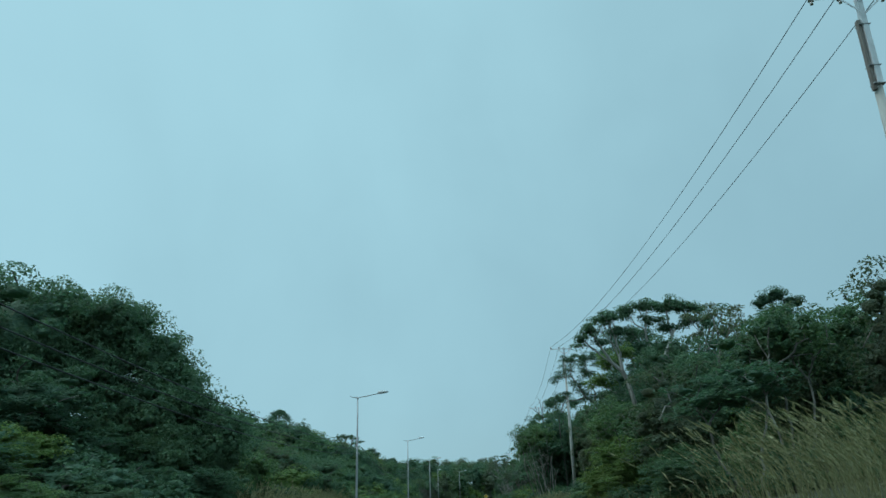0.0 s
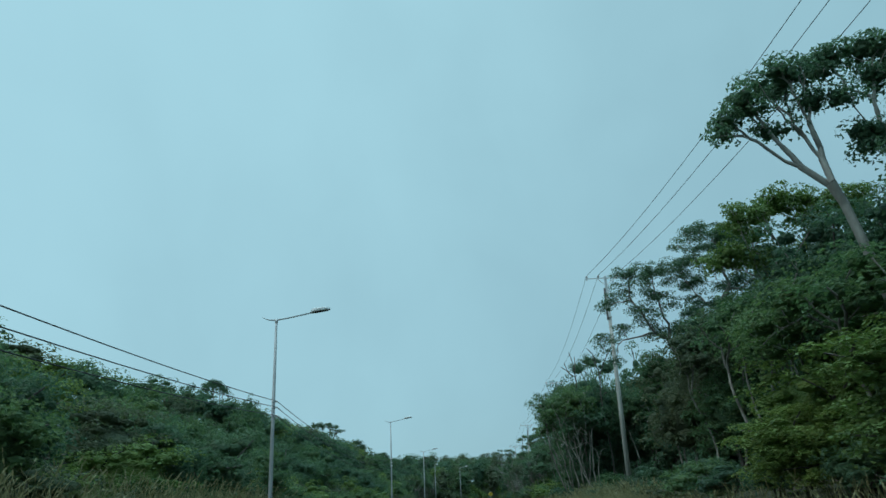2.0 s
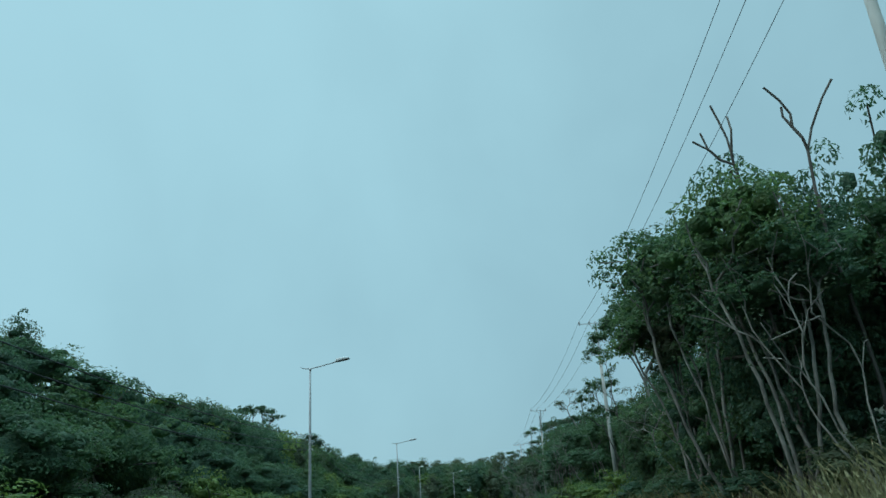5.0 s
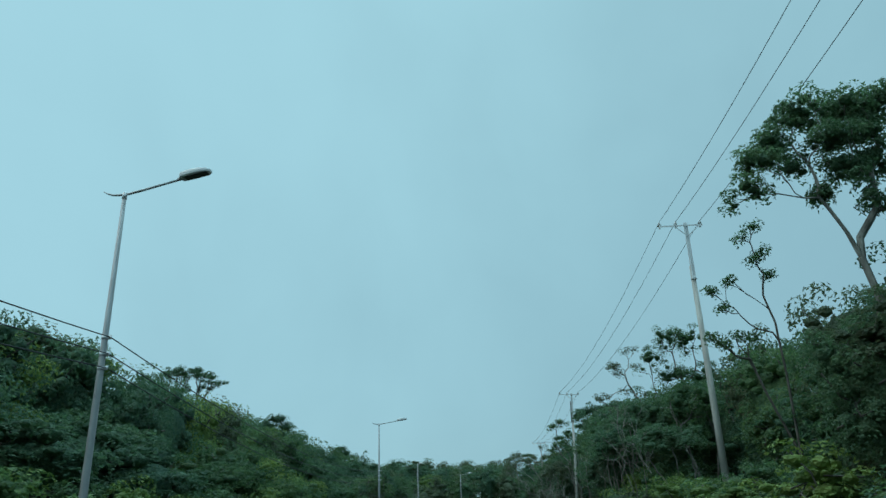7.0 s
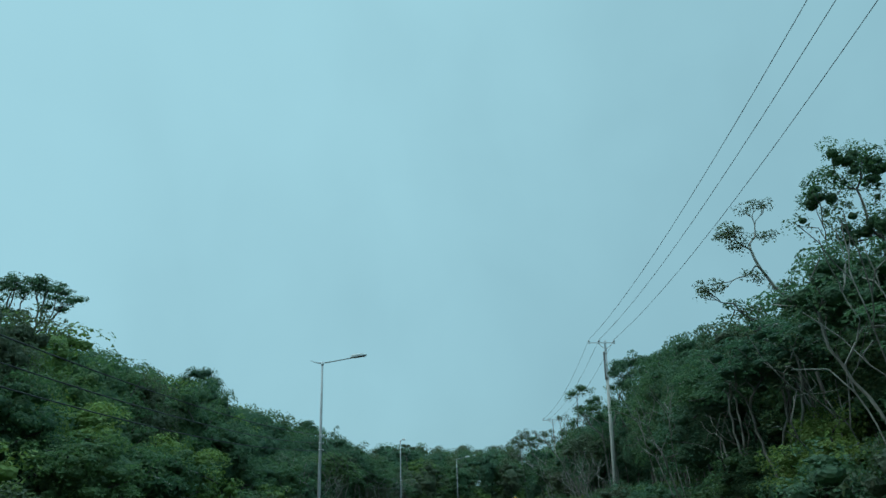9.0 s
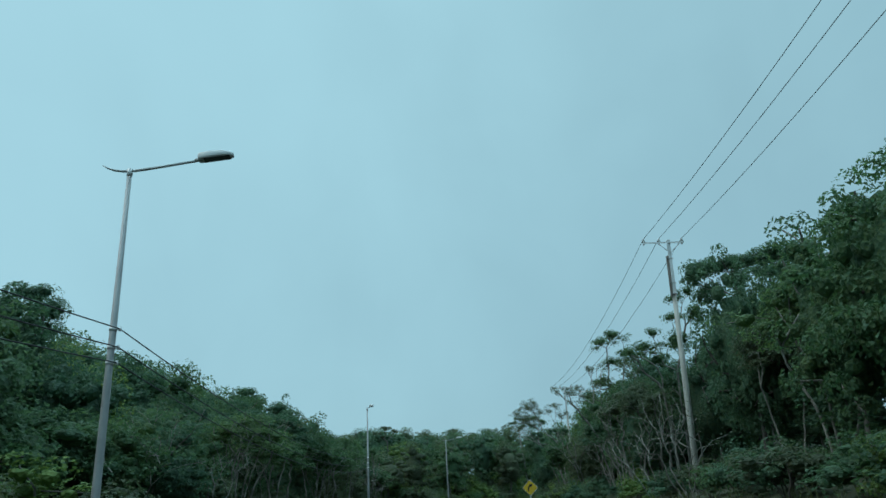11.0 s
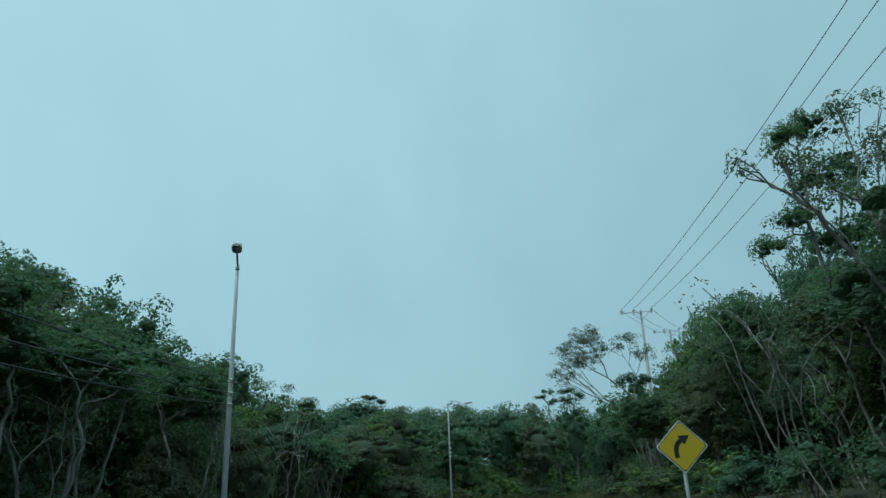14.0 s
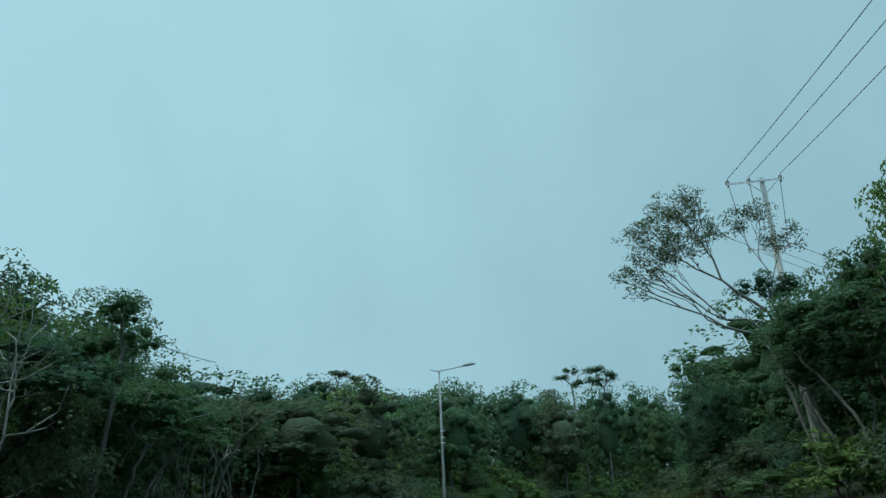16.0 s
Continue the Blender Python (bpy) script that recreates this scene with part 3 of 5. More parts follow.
def lobed_tree(label, stems, lobes, leafmat, bark, base_r, seed, clump=0.42, per=52, leaf=(0.16, 0.08), flat=0.65, density=4.2, name="umbrella_tree", every=1, lift=0.08, solid=0.3, spread=1.0, power=0.7):
    """A tree with its own outline. stems: (foot, fork) in x, y, z; lobes of the crown: x, y, z, half width, half height."""
    rg = np.random.default_rng(seed)
    x0, y0 = stems[0][0][0], stems[0][0][1]
    z0 = ground(x0, y0) - 0.1
    tg, top, hub = [[] for _ in stems], [[] for _ in stems], [[] for _ in stems]
    for lx, ly, lz, rx, rz in lobes:
        n = max(4, int(density * rx * (rx + rz) * 1.6))
        for _ in range(n):
            d = rg.normal(size=3)
            d /= np.linalg.norm(d)
            d[2] = abs(d[2]) * (1 if rg.uniform() < 0.75 else -1)
            q = np.array((lx, ly, lz)) + d * np.array((rx, rx, rz)) * spread * rg.uniform(0.35, 1.0)
            k = min(range(len(stems)), key=lambda i: np.linalg.norm(q - np.array(stems[i][1])))
            tg[k].append(tuple(q - np.array((x0, y0, z0))))
            top[k].append(q[2] > lz + 0.25 * rz)
            hub[k].append((lx - x0, ly - y0, lz - z0))
    hearts = [(lx - x0, ly - y0, lz - z0, rx * 0.72, rz * 0.72) for lx, ly, lz, rx, rz in lobes] if solid > 0.5 else ()
    tr = []
    for foot, fork in stems:
        a, b = np.array((foot[0], foot[1], ground(foot[0], foot[1]) - 0.3)), np.array(fork)
        side = rg.normal(0, 0.10, 2)
        pts = []
        for u in np.linspace(0, 1, 8):
            p = a * (1 - u) + b * u
            w = math.sin(u * 5.0) * 0.5
            pts.append((p[0] + side[0] * w - x0, p[1] + side[1] * w - y0, p[2] - z0))
        tr.append(pts)
    keep = [i for i in range(len(stems)) if tg[i]]
    ob = make_tree(name, [tr[i] for i in keep], [tg[i] for i in keep], clump, per, leaf, leafmat, bark, base_r, rg, 0.007, flat, power, 0.15, lift, every, solid=solid, hearts=hearts, caps=[c for i in keep for c in top[i]] if 0 < solid < 0.5 else (), hubs=[h for i in keep for h in hub[i]])
    ob.matrix_basis = pose(x0, y0, z0)
    return tagged(ob, label, "tree", "roadside forest")


# single trees that stand out, right-hand side
lobed_tree("tall flat-topped tree with forked whitish trunk by the road", [((12.5, 36.5), (12.1, 36.5, 6.6)), ((13.0, 36.7), (14.5, 36.7, 7.2)), ((12.4, 36.4), (10.9, 36.4, 7.6)), ((12.6, 36.6), (12.9, 36.5, 8.2))],
           [(8.5, 36.5, 9.8, 0.54, 0.43), (9.2, 36.5, 10.4, 0.65, 0.44), (10.1, 36.6, 11.0, 0.85, 0.40), (11.1, 36.6, 11.4, 0.78, 0.37), (12.1, 36.6, 11.7, 0.88, 0.33), (13.4, 36.6, 11.8, 1.03, 0.34), (14.2, 36.9, 11.7, 0.82, 0.35), (15.2, 36.5, 11.5, 0.83, 0.39), (12.6, 36.4, 10.9, 0.73, 0.25),
            (13.5, 36.7, 10.5, 0.69, 0.29), (10.9, 36.2, 10.2, 0.73, 0.24), (11.8, 36.3, 9.2, 0.73, 0.44), (13.5, 37.0, 9.4, 0.83, 0.46), (14.7, 36.5, 10.8, 0.60, 0.30), (9.7, 36.5, 9.7, 0.49, 0.20), (15.5, 36.0, 10.7, 0.65, 0.35)],
           LEAF_DARK, BARK_WHITE, 0.15, 21, 0.40, 90, (0.12, 0.07), 0.65, 9.0, spread=1.2)
lobed_tree("pale-green tree with a thin lacy crown", [((14.4, 32.0), (14.6, 32.0, 7.7))],
           [(13.8, 31.9, 9.9, 0.53, 0.27), (14.7, 32.1, 10.2, 0.63, 0.27), (15.5, 31.5, 10.0, 0.60, 0.26), (14.1, 32.1, 8.9, 0.49, 0.26), (15.3, 31.6, 9.2, 0.81, 0.36)],
           LEAF_OLIVE, BARK_PALE, 0.09, 72, 0.34, 56, (0.11, 0.065), 0.7, 9.0, name="wispy_tree", solid=0, spread=1.4)
lobed_tree("yellow-green tree on crooked whitish stems", [((13.4, 44.6), (12.9, 43.8, 6.0)), ((14.0, 45.0), (14.1, 44.1, 6.4))],
           [(10.6, 43.2, 8.5, 0.8, 0.5), (11.4, 43.2, 9.6, 1.0, 0.6), (12.9, 43.5, 10.3, 1.3, 0.7), (12.2, 43.2, 8.3, 1.0, 0.5), (14.7, 43.7, 10.0, 1.4, 0.8), (13.9, 43.6, 8.3, 1.2, 0.7)],
           LEAF_BRIGHT, BARK_WHITE, 0.09, 41, 0.42, 86, (0.125, 0.075), 0.75, 8.0, spread=1.15)
lobed_tree("large spreading tree leaning over the road, open dark limbs", [((16.4, 60.0), (16.1, 60.0, 10.6)), ((16.2, 59.9), (13.0, 60.0, 9.0))],
           [(15.7, 59.7, 14.8, 1.67, 0.81), (17.4, 60, 14.6, 1.56, 0.84), (18.2, 59.9, 13.6, 0.85, 0.84), (16.4, 60.1, 13.9, 1.39, 0.67), (14.5, 60.1, 13.4, 0.67, 0.64), (13.7, 59.6, 13.2, 0.93, 0.64), (11.4, 59.5, 12.7, 1.08, 0.62), (12.5, 60.3, 12.9, 0.91, 0.63), (9.4, 59.8, 11.1, 0.45, 0.46),
            (9.5, 59.7, 9.1, 0.61, 0.59), (10.1, 60.5, 8.3, 0.44, 0.32), (10.5, 60, 11.8, 0.76, 0.53), (10.4, 60.3, 10.0, 0.55, 0.46), (14.1, 60, 12.3, 1.06, 0.49), (12.7, 60.1, 11.6, 0.90, 0.48), (11.7, 59.7, 10.6, 0.88, 0.48), (15, 60.1, 11.0, 1.32, 0.70), (17.3, 60.4, 12.3, 1.10, 0.55),
            (18.5, 60, 12.4, 1.12, 0.74), (19.1, 60.2, 13.3, 0.71, 0.57), (14.9, 60.2, 9.8, 1.30, 0.90), (13.5, 59.6, 9.5, 0.89, 0.62), (12.4, 60.3, 9.6, 0.63, 0.48), (17.8, 60.1, 10.8, 1.23, 1.09)],
           LEAF_DARK, BARK_PALE, 0.15, 22, 0.42, 96, (0.11, 0.06), 0.62, 9.0, solid=0, spread=1.25)
lobed_tree("tall dark tree with dense tufted crown at the forest edge", [((14.2, 91.6), (13.3, 91.3, 7.6))],
           [(12.3, 91, 12.9, 1.0, 0.8), (13.7, 91.2, 13.6, 1.2, 0.8), (15.2, 91.6, 13.0, 1.3, 0.9), (13.4, 91.2, 11.2, 0.9, 0.5), (13.1, 91, 9.3, 1.1, 0.7), (15.0, 91.6, 9.9, 1.4, 1.0), (12.0, 91, 7.0, 1.4, 1.0), (14.5, 91.5, 7.6, 1.7, 1.3), (11.2, 91, 5.4, 1.2, 0.9)],
           LEAF_DARK, BARK_GREY, 0.14, 51, 0.44, 92, (0.09, 0.055), 0.75, 4.6, name="broadleaf_tree", solid=0.52)
lobed_tree("tall round-topped tree with pale limbs over low woods", [((13.4, 99.5), (12.3, 99.5, 7.7))],
           [(9.5, 99.3, 9.6, 0.55, 0.43), (9.9, 99.0, 10.3, 0.56, 0.44), (10.7, 99.9, 11.2, 0.71, 0.57), (11.8, 99.5, 12.1, 0.88, 0.55), (13.0, 99.7, 12.3, 1.03, 0.47), (13.9, 99.9, 12.5, 0.98, 0.39), (14.8, 99.7, 12.1, 0.83, 0.44), (15.3, 99.9, 11.4, 0.83, 0.83), (12.0, 99.4, 11.1, 0.79, 0.37),
            (13.2, 99.8, 11.5, 0.89, 0.38), (12.5, 99.4, 10.3, 0.66, 0.45), (11.9, 99.9, 9.6, 0.53, 0.32), (13.5, 99.9, 10.6, 0.80, 0.59), (15.1, 99.1, 9.8, 0.71, 0.97), (14.4, 99.1, 8.8, 0.52, 0.42), (15.0, 99.2, 8.3, 0.46, 0.59), (11.3, 100.0, 10.6, 0.41, 0.24), (13.1, 99.4, 9.2, 0.49, 0.74)],
           LEAF_DARK, BARK_PALE, 0.13, 23, 0.40, 96, (0.125, 0.07), 0.7, 9.0, spread=1.15)
lobed_tree("dark leafy tree wrapped round the pale trunk", [((14.6, 100.6), (14.4, 100.4, 5.0))],
           [(13.4, 100.2, 6.4, 0.9, 0.7), (14.6, 100.4, 7.2, 1.0, 0.8), (12.9, 100.0, 5.2, 0.8, 0.7), (15.8, 100.6, 6.4, 1.2, 1.0)],
           LEAF_DARK, BARK_GREY, 0.10, 71, 0.42, 76, (0.12, 0.075), 0.8, 4.5, name="broadleaf_tree", every=3, solid=0.52)
lobed_tree("thin crooked tree with a few leaf tufts", [((11.3, 103.0), (11.1, 103.0, 6.3)), ((11.6, 103.2), (10.4, 103.1, 5.5))],
           [(10.6, 103.1, 9.8, 0.20, 0.15), (11.0, 102.9, 10.0, 0.20, 0.15), (11.2, 103.0, 9.2, 0.21, 0.16), (11.3, 103.0, 8.4, 0.21, 0.17), (10.8, 102.9, 8.8, 0.20, 0.15), (9.4, 103.0, 7.9, 0.23, 0.18), (10.0, 103.0, 8.3, 0.20, 0.20), (9.8, 103.2, 7.4, 0.20, 0.17), (9.2, 103.1, 6.4, 0.24, 0.16), (10.0, 103.2, 6.5, 0.20, 0.15), (10.6, 103.1, 6.3, 0.23, 0.20), (9.5, 103.1, 6.2, 0.20, 0.15)],
           LEAF, BARK_GREY, 0.045, 24, 0.24, 34, (0.11, 0.065), 0.9, 9.0, name="wispy_tree", solid=0)
lobed_tree("pale multi-stemmed tree leaning towards the road, thin sprays", [((13.9, 129.0), (12.5, 129.0, 7.8)), ((13.6, 129.3), (12.1, 129.1, 7.0)), ((13.3, 128.7), (11.9, 128.8, 6.2))],
           [(10.6, 128.7, 10.6, 0.62, 0.22), (9.8, 128.9, 8.5, 0.56, 0.21), (12.1, 129.1, 11.7, 0.41, 0.23), (11.0, 128.7, 10.2, 0.44, 0.22), (11.4, 128.5, 8.9, 0.35, 0.18), (11.4, 129.4, 7.0, 0.86, 0.30), (11.1, 128.8, 7.7, 0.43, 0.22), (12.7, 129.5, 8.8, 0.31, 0.31), (12.4, 129.4, 10.8, 0.32, 0.23), (12.8, 128.9, 7.8, 0.44, 0.35)],
           LEAF_OLIVE, BARK_PALE, 0.075, 25, 0.28, 42, (0.10, 0.06), 0.8, 15.0, name="wispy_tree", solid=0, spread=1.4)
lobed_tree("tall leafy tree with a dense dark-green crown", [((13.9, 125.6), (13.7, 125.6, 6.4))],
           [(12.5, 125.5, 10.2, 0.9, 0.9), (13.6, 125.5, 11.5, 1.0, 0.9), (15.2, 126, 11.4, 1.3, 1.1), (14.0, 125.6, 9.2, 1.5, 1.1), (12.6, 126, 7.4, 1.2, 1.0), (14.6, 126, 6.4, 1.8, 1.5), (16, 126, 9, 1.5, 1.3)],
           LEAF, BARK_GREY, 0.13, 26, 0.42, 96, (0.098, 0.06), 0.85, 4.0, name="broadleaf_tree", every=2)
lobed_tree("tall dome-topped tree with a thick dark crown", [((15.0, 161.5), (15.3, 161.5, 9.2))],
           [(12.4, 161.2, 11.4, 0.57, 0.68), (13.2, 161.9, 12.0, 0.84, 0.47), (14.4, 162.0, 12.2, 1.02, 0.37), (15.5, 161.9, 12.3, 0.87, 0.33), (16.8, 161.6, 12.6, 1.25, 0.39), (18.2, 161.7, 12.4, 0.99, 0.45), (12.6, 161.2, 10.5, 0.41, 0.26), (13.4, 161.8, 11.0, 0.52, 0.21), (14.8, 161.6, 11.3, 0.80, 0.21), (16.1, 161.3, 11.6, 0.95, 0.38), (17.4, 161.1, 11.2, 0.97, 0.55)],
           LEAF_DARK, BARK_PALE, 0.14, 27, 0.46, 90, (0.13, 0.08), 0.7, 8.0, spread=1.1)
lobed_tree("light-green tree behind the power pole", [((12.9, 169.0), (13.1, 169.0, 7.9)), ((12.5, 169.2), (12.1, 169.1, 7.0))],
           [(13.5, 169.4, 12.5, 0.57, 0.38), (14.4, 169.5, 13.0, 0.58, 0.29), (15.2, 168.6, 12.7, 0.54, 0.34), (13.4, 169.3, 11.4, 0.66, 0.33), (11.4, 168.9, 9.5, 0.81, 0.49), (10.4, 168.7, 9.3, 0.35, 0.18), (11.9, 168.8, 10.4, 0.46, 0.27), (13.3, 169.3, 9.8, 1.15, 0.69), (12.1, 169.4, 8.8, 0.79, 0.45), (14.7, 168.5, 11.3, 0.96, 0.72)],
           LEAF, BARK_PALE, 0.09, 28, 0.36, 80, (0.10, 0.06), 0.8, 7.5, name="slender_tree")
lobed_tree("thin pale-branched tree leaning over the verge", [((12.0, 177.0), (9.7, 177.0, 6.6)), ((11.7, 177.2), (8.9, 177.0, 6.0)), ((12.4, 176.8), (11.4, 177.0, 6.4))],
           [(7.0, 177.1, 8.5, 0.34, 0.18), (7.7, 176.5, 8.0, 0.50, 0.36), (9.1, 177.2, 9.8, 0.40, 0.19), (9.9, 176.8, 9.7, 0.28, 0.24), (8.6, 177.4, 8.6, 0.32, 0.18), (9.0, 177.5, 7.8, 0.55, 0.32), (11.7, 177.0, 9.9, 0.67, 0.38), (10.6, 177.5, 8.4, 0.66, 0.52), (12.5, 176.8, 9.2, 0.68, 0.34), (13.1, 176.6, 9.5, 0.29, 0.19), (11.6, 177.1, 8.0, 0.83, 0.47), (9.8, 176.5, 8.7, 0.33, 0.19)],
           LEAF_OLIVE, BARK_PALE, 0.07, 29, 0.30, 40, (0.105, 0.06), 0.8, 15.0, name="wispy_tree", solid=0, spread=1.5)
lobed_tree("tall open-crowned tree at the forest edge", [((13.2, 185.6), (12.4, 185.4, 8.0))],
           [(10.5, 185, 9.0, 0.8, 0.5), (11.6, 185, 10.0, 0.9, 0.6), (11.9, 185, 13.2, 0.9, 0.6), (13.2, 185.5, 13.8, 1.1, 0.7), (12.8, 185.5, 11.6, 1.0, 0.7), (14.2, 186, 12.2, 1.1, 0.8), (13.4, 185.6, 9.2, 1.4, 1.0)],
           LEAF, BARK_PALE, 0.11, 30, 0.38, 80, (0.098, 0.06), 0.75, 6.5)
lobed_tree("pale tree bending over the road with windswept thin sprays", [((10.9, 209.0), (9.9, 209.0, 6.0)), ((11.3, 209.4), (10.4, 209.3, 6.6)), ((11.0, 208.7), (9.6, 208.9, 5.2))],
           [(5.9, 209, 8.8, 0.7, 0.5), (6.3, 209, 10.3, 0.8, 0.55), (7.5, 209, 11.5, 0.8, 0.5), (7.3, 209, 9.8, 0.8, 0.5), (8.4, 209, 10.4, 0.5, 0.4), (10.2, 209.5, 11.1, 0.7, 0.4), (11.4, 209.5, 10.2, 0.7, 0.35), (9.3, 209.6, 10.6, 0.5, 0.3), (6.4, 209, 9.5, 0.7, 0.4), (6.9, 209, 10.9, 0.7, 0.4), (8.0, 209, 11.1, 0.6, 0.4)],
           LEAF_OLIVE, BARK_PALE, 0.07, 31, 0.27, 30, (0.10, 0.05), 0.75, 24.0, name="wispy_tree", solid=0, spread=1.45, power=0.75)
lobed_tree("dark leafy tree tangled with the pale one", [((11.9, 210.4), (11.0, 210.0, 6.6))],
           [(9.9, 209.8, 8.5, 1.0, 0.4), (11.2, 209.8, 8.3, 1.0, 0.5), (10.6, 210, 7.2, 1.0, 0.6), (12.2, 210.4, 6.6, 1.2, 0.9), (11.4, 210.8, 5.0, 1.4, 1.0)],
           LEAF_DARK, BARK_GREY, 0.09, 32, 0.36, 86, (0.098, 0.06), 0.7, 5.0, name="broadleaf_tree")


def dead_tree(foot, fork, tips, base_r, seed):
    """Bare sticks that stand out of the leaves."""
    rg = np.random.default_rng(seed)
    ob = new("dead_tree")
    z0 = ground(foot[0], foot[1]) - 0.2
    origin = np.array((foot[0], foot[1], z0))
    line = [np.array((0, 0, 0)) * (1 - u) + (np.array(fork) - origin) * u + np.array((math.sin(u * 6) * 0.15, 0, 0)) for u in np.linspace(0, 1, 8)]
    P, par, load = grow(line, [tuple(np.array(q) - origin) for q in tips], rg, step=0.4, lift=0.1, wob=0.22)
    V, F = wood(P, par, load, base_r, 0.012, 5, 0.5)
    raw_part("trunk", V, F, BARK_GREY, ob, True)
    ob.matrix_basis = pose(*origin)
    return tagged(ob, "dead leafless tree with crooked grey sticks", "tree", "roadside forest")


dead_tree((9.9, 75.2), (9.8, 75.0, 9.4), [(9.4, 75, 11.7), (9.0, 75.1, 10.9), (9.8, 75, 11.3), (8.7, 75, 10.6)], 0.05, 81)
dead_tree((11.6, 74.4), (11.5, 74.4, 9.8), [(10.7, 74.4, 11.8), (11.1, 74.5, 11.2), (12.6, 74.4, 11.9)], 0.05, 82)
dead_tree((23.4, 215.0), (23.4, 215.0, 15.6), [(22.4, 215, 18.6), (22.8, 215.2, 18.0), (23.2, 214.8, 17.4), (22.2, 215, 17.8)], 0.08, 83)
dead_tree((24.8, 215.6), (24.8, 215.4, 16.0), [(24.6, 215.4, 19.4), (25.2, 215.2, 19.0), (25.7, 215.4, 18.2), (24.2, 215.6, 18.4), (25.9, 215.5, 17.6)], 0.08, 84)
plant("fullleaf", 2, 13.6, 204.0, 12.1, 4.4, 10, label="tall bright-green leafy tree beside the road")
plant("fullleaf", 2, 12.6, 202.0, 9.6, 4.4, 210, label="tall bright-green leafy tree beside the road")
plant("fullleaf", 0, 16.6, 205.5, 12.5, 6.0, 60)
plant("fullleaf", 1, 19.5, 207.0, 13.2, 6.0, 120)
plant("fullleaf", 0, 19.2, 200.3, 15.6, 5.0, 170)
plant("fullleaf", 0, 9.0, 215.0, 6.6, 3.4, 20)
plant("fullleaf", 0, 14.0, 160.6, 12.8, 5.0, 20)
plant("fullleaf", 0, 16.6, 165.4, 12.6, 5.2, 120)
lobed_tree("round-topped dark tree rising above its neighbours", [((20.4, 37.4), (20.2, 37.2, 9.6))],
           [(19.2, 37, 11.9, 0.8, 0.45), (20.2, 37, 12.3, 0.9, 0.45), (21.2, 37, 11.8, 0.8, 0.45), (20.2, 37.4, 11.2, 1.3, 0.5)],
           LEAF_DARK, BARK_GREY, 0.10, 68, 0.38, 84, (0.098, 0.06), 0.7, 6.0, solid=0.52)
plant("low", 5, 15.0, 27.6, 6.0, 4.6, 40)
plant("fullleaf", 1, 19.0, 26.4, 7.2, 4.8, 110)
plant("fullleaf", 1, 16.8, 31.0, 7.6, 4.8, 10)
plant("fullleaf", 1, 19.6, 29.0, 8.6, 6.4, 70)
plant("fullleaf", 0, 22.6, 33.0, 10.8, 6.0, 150)
plant("fullleaf", 0, 16.8, 36.5, 11.4, 5.6, 150)
plant("fullleaf", 1, 13.2, 32.6, 4.6, 4.2, 200)
plant("fullleaf", 0, 13.0, 40.0, 8.6, 5.0, 90)
# right: dark group after the second pole
plant("fullleaf", 0, 10.6, 76.5, 10.8, 5.0, 15)
plant("fullleaf", 0, 15.0, 76.0, 12.2, 5.4, 75)
plant("slender", 0, 9.4, 78.0, 9.8, 3.4, 60, -5)
plant("slender", 2, 9.8, 83.0, 11.0, 3.6, 130, -6)
plant("fullleaf", 0, 12.4, 80.5, 11.6, 5.2, 60)
plant("fullleaf", 1, 12.4, 145.0, 10.6, 5.6, 60)
plant("fullleaf", 0, 14.6, 140.0, 10.8, 5.6, 160)
# left-hand side
lobed_tree("large dense dark-green tree bulging over the verge", [((-13.5, 30.5), (-13.2, 30.2, 4.6)), ((-15.5, 30.0), (-16.0, 30.0, 6.0))],
           [(-9.8, 30, 3.6, 1.9, 2.0), (-11.2, 30, 6.1, 1.6, 1.6), (-12.9, 30, 8.3, 1.9, 1.6), (-15.2, 30, 10.2, 2.3, 1.6), (-18.4, 30.5, 10.8, 2.4, 1.7), (-12.6, 29.5, 5.6, 2.3, 2.2), (-15.6, 29.5, 7.2, 2.4, 2.2), (-17.8, 29, 8.2, 2.3, 2.1), (-11.6, 28.2, 3.2, 2.0, 1.8), (-14.6, 28.6, 4.4, 2.4, 2.0), (-21.2, 31, 11.2, 2.4, 1.8), (-10.4, 30.6, 5.0, 1.8, 1.6), (-12.2, 30.4, 7.2, 1.5, 1.4), (-9.4, 30, 4.6, 1.2, 1.3), (-14.2, 30.6, 9.1, 1.8, 1.5), (-16.8, 31, 9.4, 2.2, 1.8)],
           LEAF_DARK, BARK_GREY, 0.17, 40, 0.60, 72, (0.15, 0.095), 0.85, 6.5, name="broadleaf_tree", every=6, solid=0.52)
plant("fullleaf", 0, -19.3, 29.0, 13.0, 8.0, 100)
plant("fullleaf", 0, -15.5, 24.5, 7.4, 6.0, 170)
plant("low", 5, -13.6, 21.0, 4.6, 3.6, 70)
plant("low", 1, -13.6, 36.0, 6.4, 5.0, 10)
plant("low", 0, -11.4, 39.4, 5.0, 4.6, 80)
plant("low", 4, -12.6, 42.6, 5.8, 4.8, 190)
plant("low", 0, -11.0, 35.4, 3.6, 3.8, 250)
plant("low", 1, -16.0, 40.0, 8.4, 5.2, 300)
for k, y in enumerate((139.0, 142.0, 144.6, 147.4, 150.2, 153.0)):
    plant("shrub", (3, 0, 3, 2)[k % 4], 9.3 + 0.3 * (k % 3), y, ground(9.4, y) + 1.5 + 0.2 * (k % 2), 3.2, k * 50)
